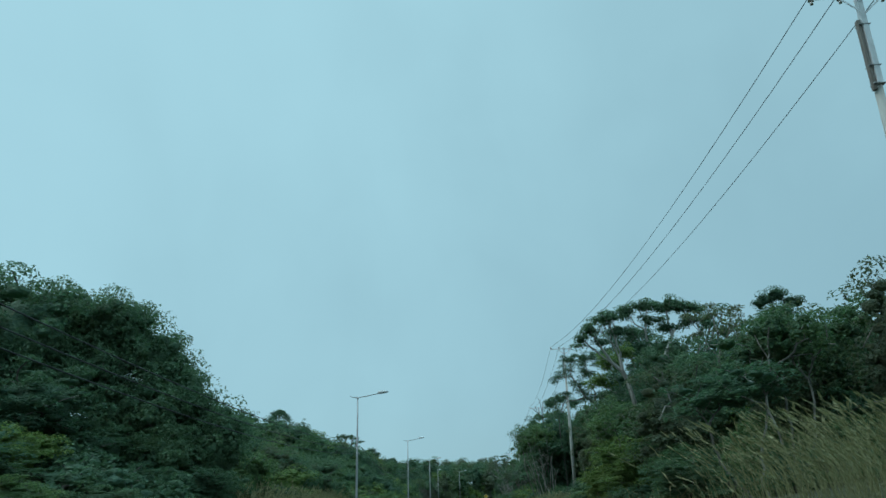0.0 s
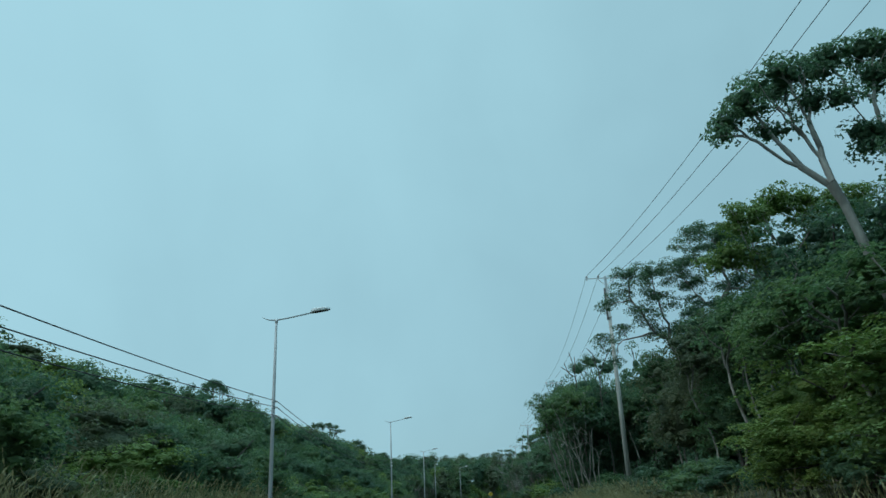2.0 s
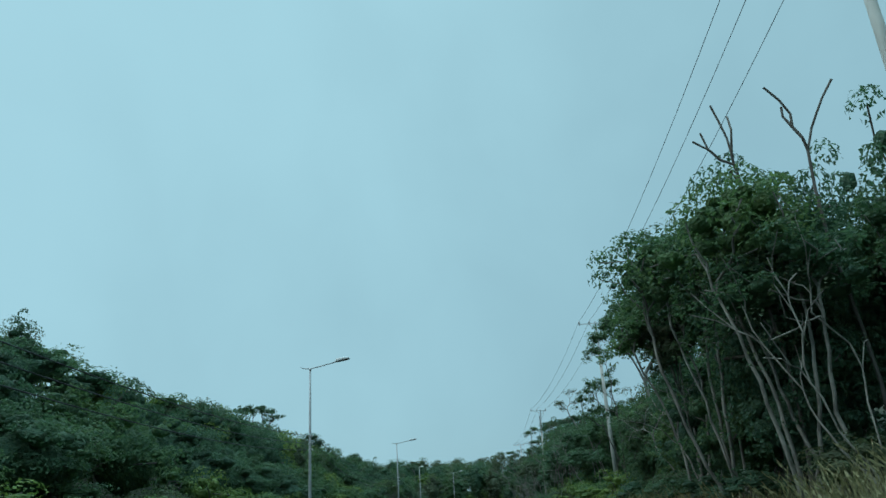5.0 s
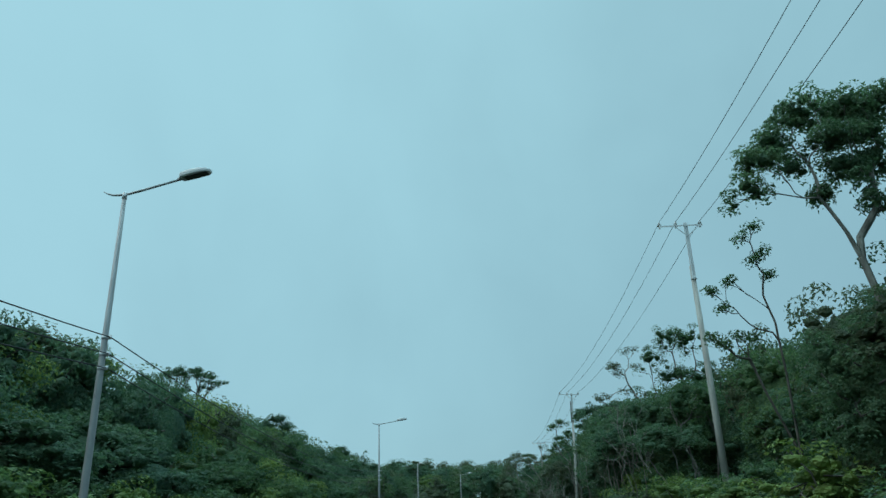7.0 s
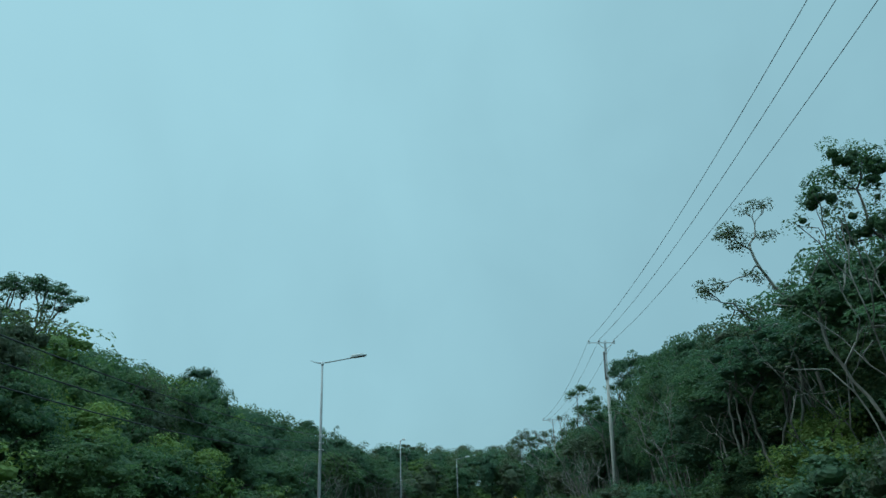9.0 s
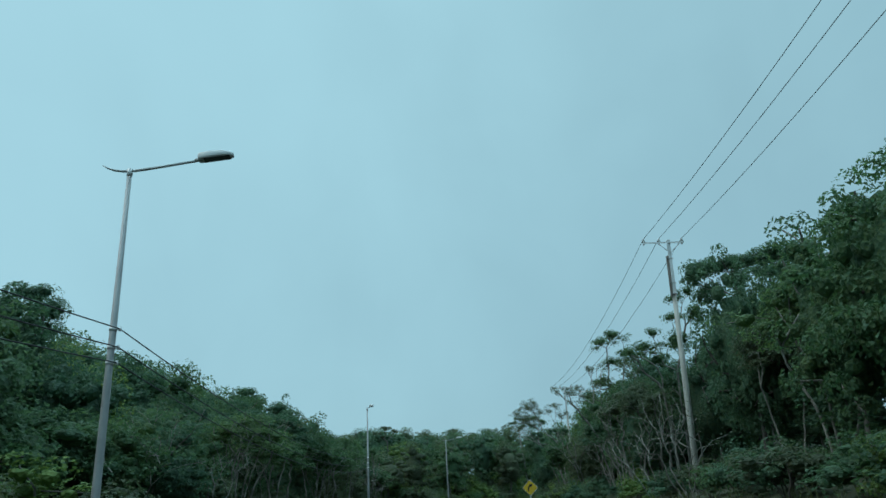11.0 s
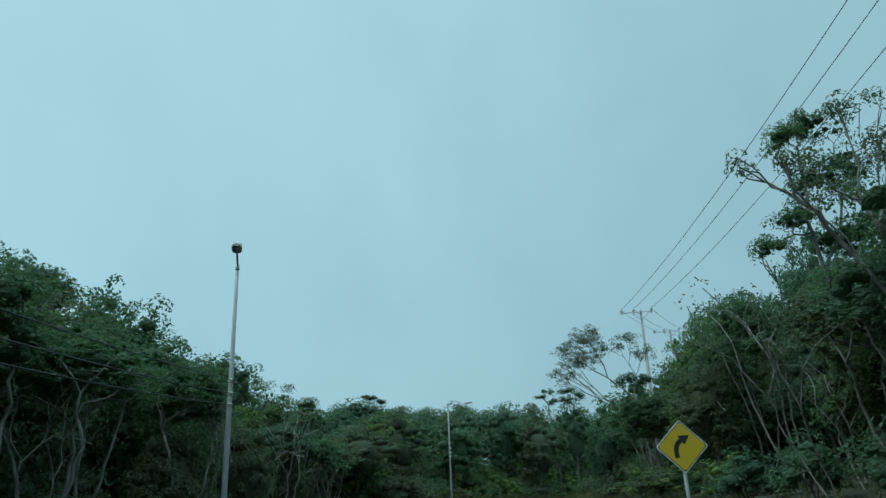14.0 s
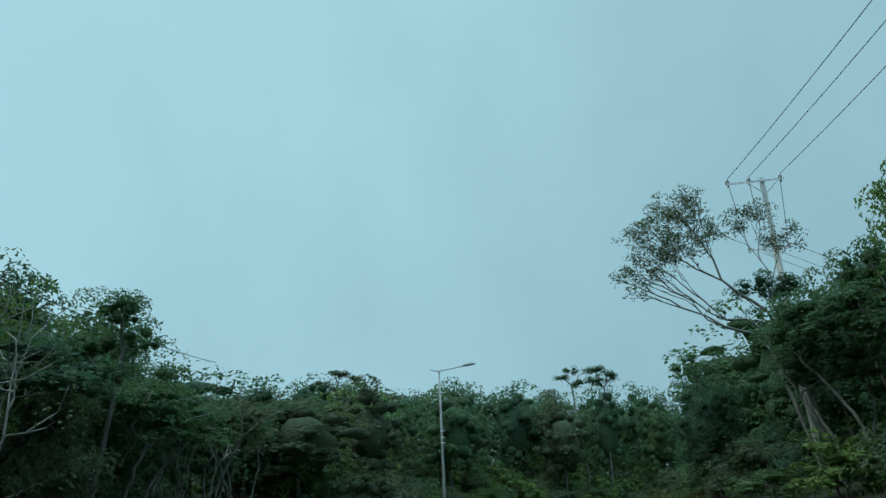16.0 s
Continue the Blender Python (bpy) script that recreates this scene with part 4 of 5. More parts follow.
for k, (x, y) in enumerate(((-11.0, 20.4), (-12.4, 22.6), (-10.2, 21.8), (-14.4, 19.6), (-11.8, 27.0), (-9.4, 24.4), (-15.8, 22.0))):
    plant("shrub", 3, x, y, ground(x, y) + 1.7 + 0.15 * (k % 3), 3.8, k * 63, label="dark-green bush below the large tree")
plant("fullleaf", 0, -23.5, 31.0, 13.6, 7.0, 250)
plant("fullleaf", 0, -16.8, 36.5, 9.6, 6.6, 200)
plant("umbrella", 0, -21.6, 85.0, 13.2, 4.6, 10, base=3.4)
plant("broadleaf", 1, -20.2, 75.4, 10.9, 3.4, 50)
plant("broadleaf", 4, -19.8, 90.4, 11.9, 3.2, 140)
plant("broadleaf", 1, -17.4, 82.0, 10.3, 3.0, 220)
plant("broadleaf", 0, -20.0, 190.0, 12.5, 4.8, 30)
plant("slender", 1, -13.0, 207.8, 9.4, 3.0, 20)
for k, (x, y) in enumerate(((-10.6, 187.0), (-11.8, 190.6), (-10.4, 194.0), (-11.6, 197.4), (-10.2, 200.8), (-11.4, 204.6), (-12.6, 194.6))):
    plant("low", (2, 0, 2, 3)[k % 4], x, y, 4.3 + 0.5 * (k % 3), 3.8, k * 71, label="olive-green undergrowth between the pale stems")
plant("wispy", 1, -19.2, 205.0, 11.4, 5.0, 20)


lobed_tree("tall open tree above the slope with layered tufts", [((-21.4, 140.3), (-21.8, 140.1, 10.4)), ((-23.6, 140.0), (-23.7, 140.0, 10.8))],
           [(-24.4, 140, 13.6, 1.10, 0.69), (-23.2, 140, 13.7, 0.99, 0.57), (-22.0, 140, 13.7, 1.10, 0.63), (-20.9, 140, 13.2, 0.99, 0.57), (-19.9, 140, 12.7, 0.55, 0.34), (-23.4, 140, 12.2, 0.88, 0.40), (-21.2, 140.4, 12.4, 0.66, 0.34)],
           LEAF_DARK, BARK_GREY, 0.12, 61, 0.38, 70, (0.12, 0.075), 0.62, 6.0)
lobed_tree("dome-crowned tree standing above the slope", [((-20.8, 160.5), (-20.6, 160.2, 9.4))],
           [(-20.6, 160, 12.4, 1.2, 0.6), (-21.6, 160, 11.6, 1.1, 0.7), (-19.6, 160, 11.5, 1.0, 0.7), (-20.6, 160.5, 10.6, 1.6, 0.8)],
           LEAF_DARK, BARK_GREY, 0.12, 62, 0.50, 80, (0.12, 0.075), 0.75, 4.2, name="broadleaf_tree", solid=0.52)
lobed_tree("dark dome-crowned tree on the wooded hill", [((-19.8, 192.6), (-19.7, 192.4, 9.6))],
           [(-19.7, 192.2, 12.0, 1.0, 0.6), (-20.6, 192.4, 11.5, 0.9, 0.6), (-18.8, 192.4, 11.4, 0.9, 0.6), (-19.7, 192.6, 10.8, 1.3, 0.7)],
           LEAF_DARK, BARK_GREY, 0.12, 73, 0.46, 66, (0.13, 0.08), 0.75, 5.5, name="broadleaf_tree", solid=0.52)
lobed_tree("small dome-crowned tree above its neighbours", [((-12.6, 175.4), (-12.2, 175.1, 6.3))],
           [(-12.2, 175, 8.1, 0.75, 0.45), (-11.6, 175, 7.6, 0.7, 0.45), (-12.8, 175, 7.5, 0.6, 0.5)],
           LEAF_DARK, BARK_PALE, 0.07, 63, 0.36, 80, (0.10, 0.065), 0.75, 7.0, name="broadleaf_tree", solid=0.52)
lobed_tree("leafy tree on a mottled pale trunk at the verge", [((-10.0, 202.2), (-9.4, 202.0, 4.6))],
           [(-9.4, 202, 6.6, 0.8, 0.55), (-8.9, 202, 5.9, 0.7, 0.5), (-10.0, 202, 5.6, 0.8, 0.6), (-9.6, 202, 5.0, 0.6, 0.4)],
           LEAF, BARK_PALE, 0.085, 64, 0.34, 80, (0.095, 0.06), 0.85, 7.0, name="slender_tree", solid=0.3)
lobed_tree("flat-topped pale-limbed tree above the far woods", [((-13.0, 251.2), (-13.4, 250.8, 11.4))],
           [(-15.2, 250.5, 13.1, 0.9, 0.3), (-13.7, 250.5, 13.9, 1.2, 0.35), (-12.2, 250.5, 13.4, 0.9, 0.3), (-14.2, 250.8, 12.6, 0.7, 0.25)],
           LEAF_OLIVE, BARK_PALE, 0.11, 65, 0.38, 44, (0.14, 0.085), 0.5, 7.0, solid=0.3)
lobed_tree("twin-crowned open tree above the far woods", [((10.8, 268.4), (10.0, 268.2, 14.2)), ((13.2, 268.6), (13.6, 268.3, 13.8))],
           [(8.7, 268, 15.2, 1.0, 0.5), (10.2, 268, 16.0, 1.1, 0.5), (12.8, 268, 15.8, 1.5, 0.8), (14.4, 268, 15.2, 1.3, 0.8), (12.4, 268, 14.6, 1.2, 0.7), (10.8, 268, 14.4, 1.1, 0.7)],
           LEAF_DARK, BARK_PALE, 0.12, 66, 0.46, 46, (0.15, 0.095), 0.65, 4.5)
lobed_tree("young upright tree at the inside of the bend", [((11.9, 225.6), (11.6, 225.2, 6.4))],
           [(11.0, 225, 8.2, 0.55, 0.5), (11.6, 225, 8.7, 0.6, 0.5), (12.3, 225, 8.0, 0.65, 0.6), (11.6, 225, 7.2, 0.9, 0.6)],
           LEAF, BARK_PALE, 0.07, 67, 0.32, 70, (0.10, 0.065), 0.85, 7.0, name="slender_tree")
for k, (x, y, top, w) in enumerate(((14.6, 100.4, 8.8, 4.8), (15.6, 95.4, 9.4, 5.0), (17.8, 101.5, 10.4, 6.0), (12.4, 94.6, 6.0, 4.2), (13.2, 103.0, 6.8, 4.6), (16.4, 106.0, 8.6, 5.4), (18.6, 96.0, 11.0, 5.6))):
    plant("fullleaf", 1 if k in (3, 4) else 0, x, y, top, w, k * 77)
plant("fullleaf", 0, 16.6, 64.5, 12.6, 6.2, 40)
plant("fullleaf", 0, 20.0, 63.0, 12.8, 6.4, 130)
plant("fullleaf", 0, 13.4, 97.0, 8.2, 4.2, 20)
plant("fullleaf", 0, 12.0, 99.4, 6.6, 4.0, 220)
plant("fullleaf", 0, 14.8, 183.2, 12.0, 5.2, 70)
plant("fullleaf", 1, 13.0, 180.4, 9.4, 4.8, 160)
plant("fullleaf", 1, 13.8, 54.0, 7.2, 4.8, 140)
plant("fullleaf", 0, 17.4, 53.0, 10.4, 6.0, 250)
for k, (x, y, top, w) in enumerate(((-9.7, 14.6, 2.5, 3.6), (-11.6, 12.6, 3.3, 4.2), (-9.4, 18.6, 2.4, 3.2), (-12.4, 16.0, 3.8, 4.2), (-14.4, 13.0, 4.6, 4.8), (-11.2, 24.6, 3.2, 4.2), (-12.8, 17.8, 3.2, 4.2), (-9.9, 27.8, 3.4, 3.8), (-17.2, 18.5, 6.0, 5.4), (-13.8, 26.4, 5.0, 4.8), (-20.5, 23.5, 8.6, 6.4))):
    plant("fullleaf", 1 if k in (0, 4) else 0, x, y, top, w, k * 57)
for k, (x, y, top, w) in enumerate(((9.6, 198.6, 2.7, 3.6), (10.6, 201.4, 3.2, 4.0), (9.8, 204.4, 2.6, 3.4), (11.8, 206.0, 3.6, 3.8), (12.4, 199.6, 4.2, 4.4), (8.8, 208.4, 2.4, 3.0))):
    plant("shrub", (1, 2, 0)[k % 3], x, y, top, w, k * 49, label="bright leafy shrub under the trees by the bend")
for k, (x, y, top, w) in enumerate(((10.6, 20.4, 2.6, 3.0), (13.0, 18.6, 3.0, 3.2), (12.2, 21.6, 3.4, 3.6), (15.0, 20.4, 4.2, 4.2), (9.6, 22.4, 2.9, 3.2), (13.6, 24.0, 4.8, 4.4), (16.4, 22.6, 5.6, 5.0), (10.8, 26.2, 3.6, 3.8))):
    plant("fullleaf" if k > 3 else "shrub", k % 2 if k > 3 else 0, x, y, top, w, k * 71, label="" if k > 3 else "dark-green bush behind the tall grass")


# the forest that fills both sides, row behind row
def clear_of(x, y, r, spots):
    return all((x - a) ** 2 + (y - b) ** 2 > r * r for a, b in spots)


def fill_left():
    rg = np.random.default_rng(5)
    for y in np.arange(-14, 217, 4.1):
        for j, x0 in enumerate((-10.8, -13.4, -16.6, -20.0, -23.8, -28.0)):
            x, yy = x0 + rg.uniform(-0.9, 0.9), y + rg.uniform(-1.4, 1.4)
            far = smooth01(150, 172, yy)
            early = 1 - smooth01(36, 44, yy)
            a = float(np.interp(-x, (10, 11, 13, 15.4, 18.9, 22, 28), (3.3, 4.2, 6.3, 8.7, 10.7, 11.3, 11.9)))
            b = float(np.interp(-x, (10, 11.5, 13, 18, 22, 28), (5.6, 6.6, 7.7, 10.2, 11.6, 12.4)))
            c = float(np.interp(-x, (10, 12, 15, 20, 28), (4.0, 6.0, 9.0, 11.0, 12.6)))
            a += 0.8 * smooth01(16, 19, -x) * smooth01(124, 134, yy) - 1.2 * smooth01(12, 15, -x) * (1 - smooth01(66, 80, yy))
            b += 1.3 * smooth01(178, 184, yy) * (1 - smooth01(190, 196, yy)) + 0.5 * smooth01(14, 17, -x) * (1 - smooth01(176, 182, yy))
            a -= 0.6 * (1 - smooth01(100, 120, yy)) * smooth01(58, 66, yy)
            top = a * (1 - far) + b * far
            top = top * (1 - early) + c * early + rg.normal(0, 0.7)
            if early > 0.5 and x > -22 or not clear_of(x, yy, 1.6, ((-10.0, 194.2),)):
                continue
            if not clear_of(x, yy, 2.6, ((-21.6, 85), (-21.4, 140.4), (-23.6, 140), (-20.6, 160.3))):
                top -= 2.2
            g = ground(x, yy)
            h = top - g
            k, rz = int(rg.integers(6)), rg.uniform(0, 360)
            if k == 5 and rg.uniform() < 0.3:
                k = 1
            if j == 5:
                if yy < 48:
                    plant_far("farleaf", k % 4, x, yy, top, rg.uniform(5.5, 6.5), rz)
            elif j >= 3:
                plant_far("fartop" if yy < 122 else "farleaf", k % 5, x, yy, top, rg.uniform(5.0, 6.4), rz)
            elif h < 2.6:
                plant("shrub", k % 3, x, yy, g + max(h, 1.6), rg.uniform(2.8, 4.0), rz)
            elif far > 0.5 and j < 2 and (j == 0 or rg.uniform() < 0.4):
                plant("edge", k % 4, x, yy, top, rg.uniform(4.2, 5.2), rz, rg.uniform(-4, 7), rg.uniform(-5, 5))
            else:
                plant("low" if h < 6.4 else "broadleaf", k, x, yy, top, rg.uniform(4.4, 5.8), rz, rg.uniform(-2, 6), rg.uniform(-4, 4))
    for y in np.arange(36, 150, 3.6):
        x = rg.uniform(-10.4, -9.4)
        plant("shrub", (0, 2, 1, 0)[int(rg.integers(4))], x, y + rg.uniform(-1, 1), ground(x, y) + rg.uniform(1.3, 2.3), rg.uniform(2.6, 3.8), rg.uniform(0, 360))
    # crooked pale stems along the edge, and low dark growth behind them
    for y in np.arange(152, 214, 2.9):
        if rg.uniform() < 0.6:
            plant("bare", int(rg.integers(3)), rg.uniform(-11.0, -9.2), y + rg.uniform(-1, 1), rg.uniform(4.4, 6.6), rg.uniform(2.4, 4.0), rg.uniform(0, 360), rg.uniform(-2, 12), rg.uniform(-10, 8))
        if rg.uniform() < 0.6:
            plant("shrub", (3, 0, 2)[int(rg.integers(3))], rg.uniform(-12.6, -10.6), y + rg.uniform(-1, 1), rg.uniform(2.0, 3.4), rg.uniform(3.0, 4.4), rg.uniform(0, 360))
        plant("low", int(rg.integers(5)), rg.uniform(-14.6, -13.0), y + rg.uniform(-1, 1), rg.uniform(4.8, 6.2), rg.uniform(4.2, 5.2), rg.uniform(0, 360))
    # low growth deep in the wood
    for y in np.arange(146, 224, 3.4):
        for x0 in (-18.0, -22.5):
            x, yy = x0 + rg.uniform(-1, 1), y + rg.uniform(-1, 1)
            plant_far("shrub", 3, x, yy, ground(x, yy) + rg.uniform(3.0, 4.0), rg.uniform(5.0, 6.0), rg.uniform(0, 360))


def fill_hill():
    rg = np.random.default_rng(12)
    for y in np.arange(194, 232, 7.0):
        for x0 in np.arange(-52, -25, 5.2):
            x, yy = x0 + rg.uniform(-1.2, 1.2), y + rg.uniform(-1.5, 1.5)
            plant_far("farleaf", int(rg.integers(5)), x, yy, 12.5 + (-x - 20) * 0.42 + rg.normal(0, 0.8), rg.uniform(5.6, 7.4), rg.uniform(0, 360))


def fill_right():
    rg = np.random.default_rng(6)
    near = ((72.5, 83.5), (119, 137), (166, 185), (196, 208))
    spots = ((12.2, 71), (13.0, 116), (12.3, 164.2), (12.0, 212))
    for y in np.arange(20, 217, 3.6):
        for j, x0 in enumerate((11.0, 13.6, 16.8, 21.0, 25.0)):
            x, yy = x0 + rg.uniform(-0.8, 0.8), y + rg.uniform(-1.3, 1.3)
            k, rz = int(rg.integers(5)), rg.uniform(0, 360)
            if not clear_of(x, yy, 2.2, spots) or not clear_of(x, yy, 1.4, ((10.5, 199.4),)):
                continue
            ahead = [(px, py) for px, py in spots if 0 <= py - yy < 50]
            line = ahead[0][0] - 0.14 * (ahead[0][1] - yy) + 2.5 if ahead else 10.5
            front = any(a <= yy <= b for a, b in near) or x > max(line, 10.8)
            top = float(np.interp(x, (9.5, 11, 13, 16, 20, 27), (6.0, 7.8, 9.4, 10.4, 11.4, 12.8))) + rg.normal(0, 0.6)
            top -= 1.7 * smooth01(84, 89, yy) * (1 - smooth01(118, 122, yy))
            top -= (1.5 + 1.4 * smooth01(17, 22, x)) * (1 - smooth01(34, 46, yy))
            g = ground(x, yy)
            if x < 14.4 and not front:
                if x < 12.2 or rg.uniform() < 0.6:
                    plant("shrub", (0, 3, 2, 3)[k % 4], x, yy, g + rg.uniform(1.0, 1.9), rg.uniform(2.4, 3.6), rz)
                continue
            if j == 4:
                if yy < 66 or yy > 190:
                    plant_far("farleaf", k % 4, x, yy, top, rg.uniform(5.5, 6.5), rz)
            elif j == 3:
                plant_far("fartop", k % 4, x, yy, top, rg.uniform(5.0, 6.4), rz)
            elif j < 2 and rg.uniform() < 0.75:
                plant("edge", k % 4, x, yy, top, rg.uniform(4.2, 5.2), rz, rg.uniform(-9, 2), rg.uniform(-6, 6))
            else:
                plant("broadleaf", k, x, yy, top, rg.uniform(4.2, 5.6), rz, rg.uniform(-5, 2), rg.uniform(-4, 4))
            if j == 2 or (j < 2 and rg.uniform() < 0.35):
                plant("shrub", (0, 3, 3)[k % 3], x + 1.3, yy + 1.6, g + rg.uniform(1.4, 2.4), rg.uniform(2.8, 4.0), rz)
    # crowns that reach out towards the road after the second pole
    for x, y, top, w in ((9.6, 74.6, 9.4, 4.8), (9.2, 78.4, 9.6, 5.0), (9.4, 82.4, 9.4, 4.6), (11.4, 85.6, 6.6, 4.0)):
        plant("edge", int(rg.integers(4)), x, y, top, w, rg.uniform(0, 360), -5, 0)
        plant("low", (1, 4, 0)[int(rg.integers(3))], x + 1.0, y + 1.4, 5.4 + rg.uniform(-0.6, 0.8), 4.4, rg.uniform(0, 360))
    for y in np.concatenate([np.arange(73, 90, 4.6), np.arange(119, 139, 4.8), np.arange(156, 188, 4.0)]):
        plant("bare", int(rg.integers(3)), rg.uniform(9.0, 11.4), y + rg.uniform(-1, 1), rg.uniform(4.8, 7.4), rg.uniform(2.6, 4.4), rg.uniform(0, 360), rg.uniform(-18, 0), rg.uniform(-10, 8))
    # under-storey that closes the wood
    for y in np.arange(26, 216, 4.2):
        for x0, t0 in ((16.2, 6.8),):
            x, yy = x0 + rg.uniform(-0.7, 0.7), y + rg.uniform(-1.4, 1.4)
            if clear_of(x, yy, 2.4, spots):
                plant_far("farleaf", (1, 3, 0)[int(rg.integers(3))], x, yy, t0 + rg.normal(0, 0.5) + 0.12 * x - 1.8, rg.uniform(4.6, 5.6), rg.uniform(0, 360))
    # bushes at the foot of the trees
    for y in np.arange(24, 214, 4.4):
        x = rg.uniform(9.0, 10.6)
        more = 0.4 * smooth01(88, 96, y)
        plant("shrub", (0, 3, 2, 3, 3, 1)[int(rg.integers(6))], x - more, y + rg.uniform(-1, 1), ground(x, y) + rg.uniform(0.8, 1.5) + more, rg.uniform(1.8, 3.0) + more, rg.uniform(0, 360))
    plant("fullleaf", 2, 10.2, 33.4, 4.6, 4.8, 30, label="broad yellow-green bush on the verge")
    plant("fullleaf", 2, 11.2, 39.6, 5.2, 4.8, 210, label="broad yellow-green bush on the verge")
    plant("fullleaf", 2, 9.6, 38.4, 3.4, 3.6, 300, label="broad yellow-green bush on the verge")
    for k, (x, y, top) in enumerate(((10.2, 112.4, 3.0), (10.6, 118.9, 3.9), (9.8, 122.4, 3.1), (11.2, 125.2, 4.3), (10.0, 128.0, 3.3))):
        plant("low", (5, 0, 5)[k % 3], x, y, top, 3.4, k * 83, label="bright-green bush at the foot of the trees")
    plant("fullleaf", 2, 11.8, 31.5, 4.4, 4.4, 100, label="broad yellow-green bush on the verge")


def fill_end():
    rg = np.random.default_rng(7)
    for y in np.arange(219, 304, 6.2):
        for x0 in np.arange(-38, 44, 5.8):
            x, yy = x0 + rg.uniform(-1.5, 1.5), y + rg.uniform(-1.5, 1.5)
            s = x - road_x(min(yy, 285.0))
            if -9.0 < s < 8.0 or (s < 0 and yy < 228 and x > -9):
                continue
            top = float(np.interp(yy, (218, 235, 250, 282, 312), (9.8, 11.2, 13.2, 17.4, 18.6)))
            if s > 0:
                top = float(np.interp(yy, (218, 240, 312), (11.0, 13.0, 16.6)))
            if x < -20:
                top -= 0.7
            plant_far("farleaf", (0, 1, 2, 3, 1, 0, 3, 2, 4)[int(rg.integers(9))], x, yy, top + rg.normal(0, 0.9), rg.uniform(5.6, 8.8), rg.uniform(0, 360))
    for x in np.arange(-48, 66, 5.0):
        plant_far("farleaf", int(rg.integers(4)), x + rg.uniform(-1, 1), 310 + rg.uniform(-3, 3), 15.0 + rg.normal(0, 0.5), rg.uniform(7.5, 9.0), rg.uniform(0, 360))
    # undergrowth along the outside of the bend
    for y in np.arange(226, 300, 2.3):
        for d in (9.2, 11.5, 14.5, 18.0):
            x = road_x(min(y, 285.0)) - d + rg.uniform(-0.9, 0.9)
            yy = y + rg.uniform(-1, 1)
            plant_far("shrub", int(rg.integers(3)), x, yy, ground(x, yy) + rg.uniform(1.6, 2.4) + 0.35 * (d - 9), rg.uniform(3.4, 5.0), rg.uniform(0, 360))
    for x in np.arange(-24, -6, 2.4):
        y = 224 + rg.uniform(0, 6)
        plant_far("shrub", int(rg.integers(3)), x, y, ground(x, y) + rg.uniform(2.0, 3.6), rg.uniform(3.4, 5.0), rg.uniform(0, 360))
    for y in np.arange(216, 290, 3.0):
        x = road_x(min(y, 285.0)) + 12.0 + rg.uniform(-0.8, 0.9)
        plant_far("shrub", (3, 0)[int(rg.integers(2))], x, y, ground(x, y) + rg.uniform(2.8, 3.8), rg.uniform(4.4, 5.4), rg.uniform(0, 360))
    for y in np.arange(214, 290, 2.6):
        x = road_x(min(y, 285.0)) + 8.6 + rg.uniform(-0.6, 0.9)
        plant_far("shrub", int(rg.integers(3)), x, y, ground(x, y) + rg.uniform(1.8, 3.0), rg.uniform(3.2, 4.6), rg.uniform(0, 360))


fill_left()
fill_hill()
fill_right()
fill_end()
join_woods()
for ob, _, _ in STOCK.values():
    for o in (*ob.children_recursive, ob):
        bpy.data.objects.remove(o)


# ---- grass ----
def grass(name, label, mat, spots, rg, height, lean, plume=0.0):
    """Curved blades, each a strip of three faces; some carry a feathery head."""
    V, F = [], []
    for x, y in spots:
        z = ground(x, y) - 0.05
        h = height * rg.uniform(0.55, 1.2)
        a = rg.uniform(0, math.tau)
        side = np.array((math.cos(a), math.sin(a), 0)) * rg.uniform(0.0035, 0.0075)
        d = np.array((lean[0] + rg.normal(0, 0.22), lean[1] + rg.normal(0, 0.22), 0)) * h
        k = len(V)
        head = rg.uniform() < plume
        for u, w in ((0, 1.0), (0.4, 0.9), (0.75, 0.6), (1.0, 0.15)):
            p = np.array((x, y, z)) + d * u * u + np.array((0, 0, h * (u - 0.18 * u * u)))
            V += [p - side * w, p + side * w]
        for i in range(3):
            F.append((k + 2 * i, k + 2 * i + 1, k + 2 * i + 3, k + 2 * i + 2))
        if head:
            t = d * 2 * 0.8 + np.array((0, 0, h * 0.7))
            t /= np.linalg.norm(t)
            for _ in range(5):
                c = V[-1] - t * rg.uniform(-0.12, 0.22)
                e = rg.normal(0, 1, 3)
                e -= t * np.dot(e, t)
                e *= 0.013 / max(np.linalg.norm(e), 1e-6)
                k = len(V)
                V += [c - t * 0.10, c + e, c + t * 0.12, c - e]
                F.append((k, k + 1, k + 2, k + 3))
    raw_part(name, np.array(V), np.array(F), mat, None)
    tagged(bpy.data.objects[name], label, "grass", kind="stuff")


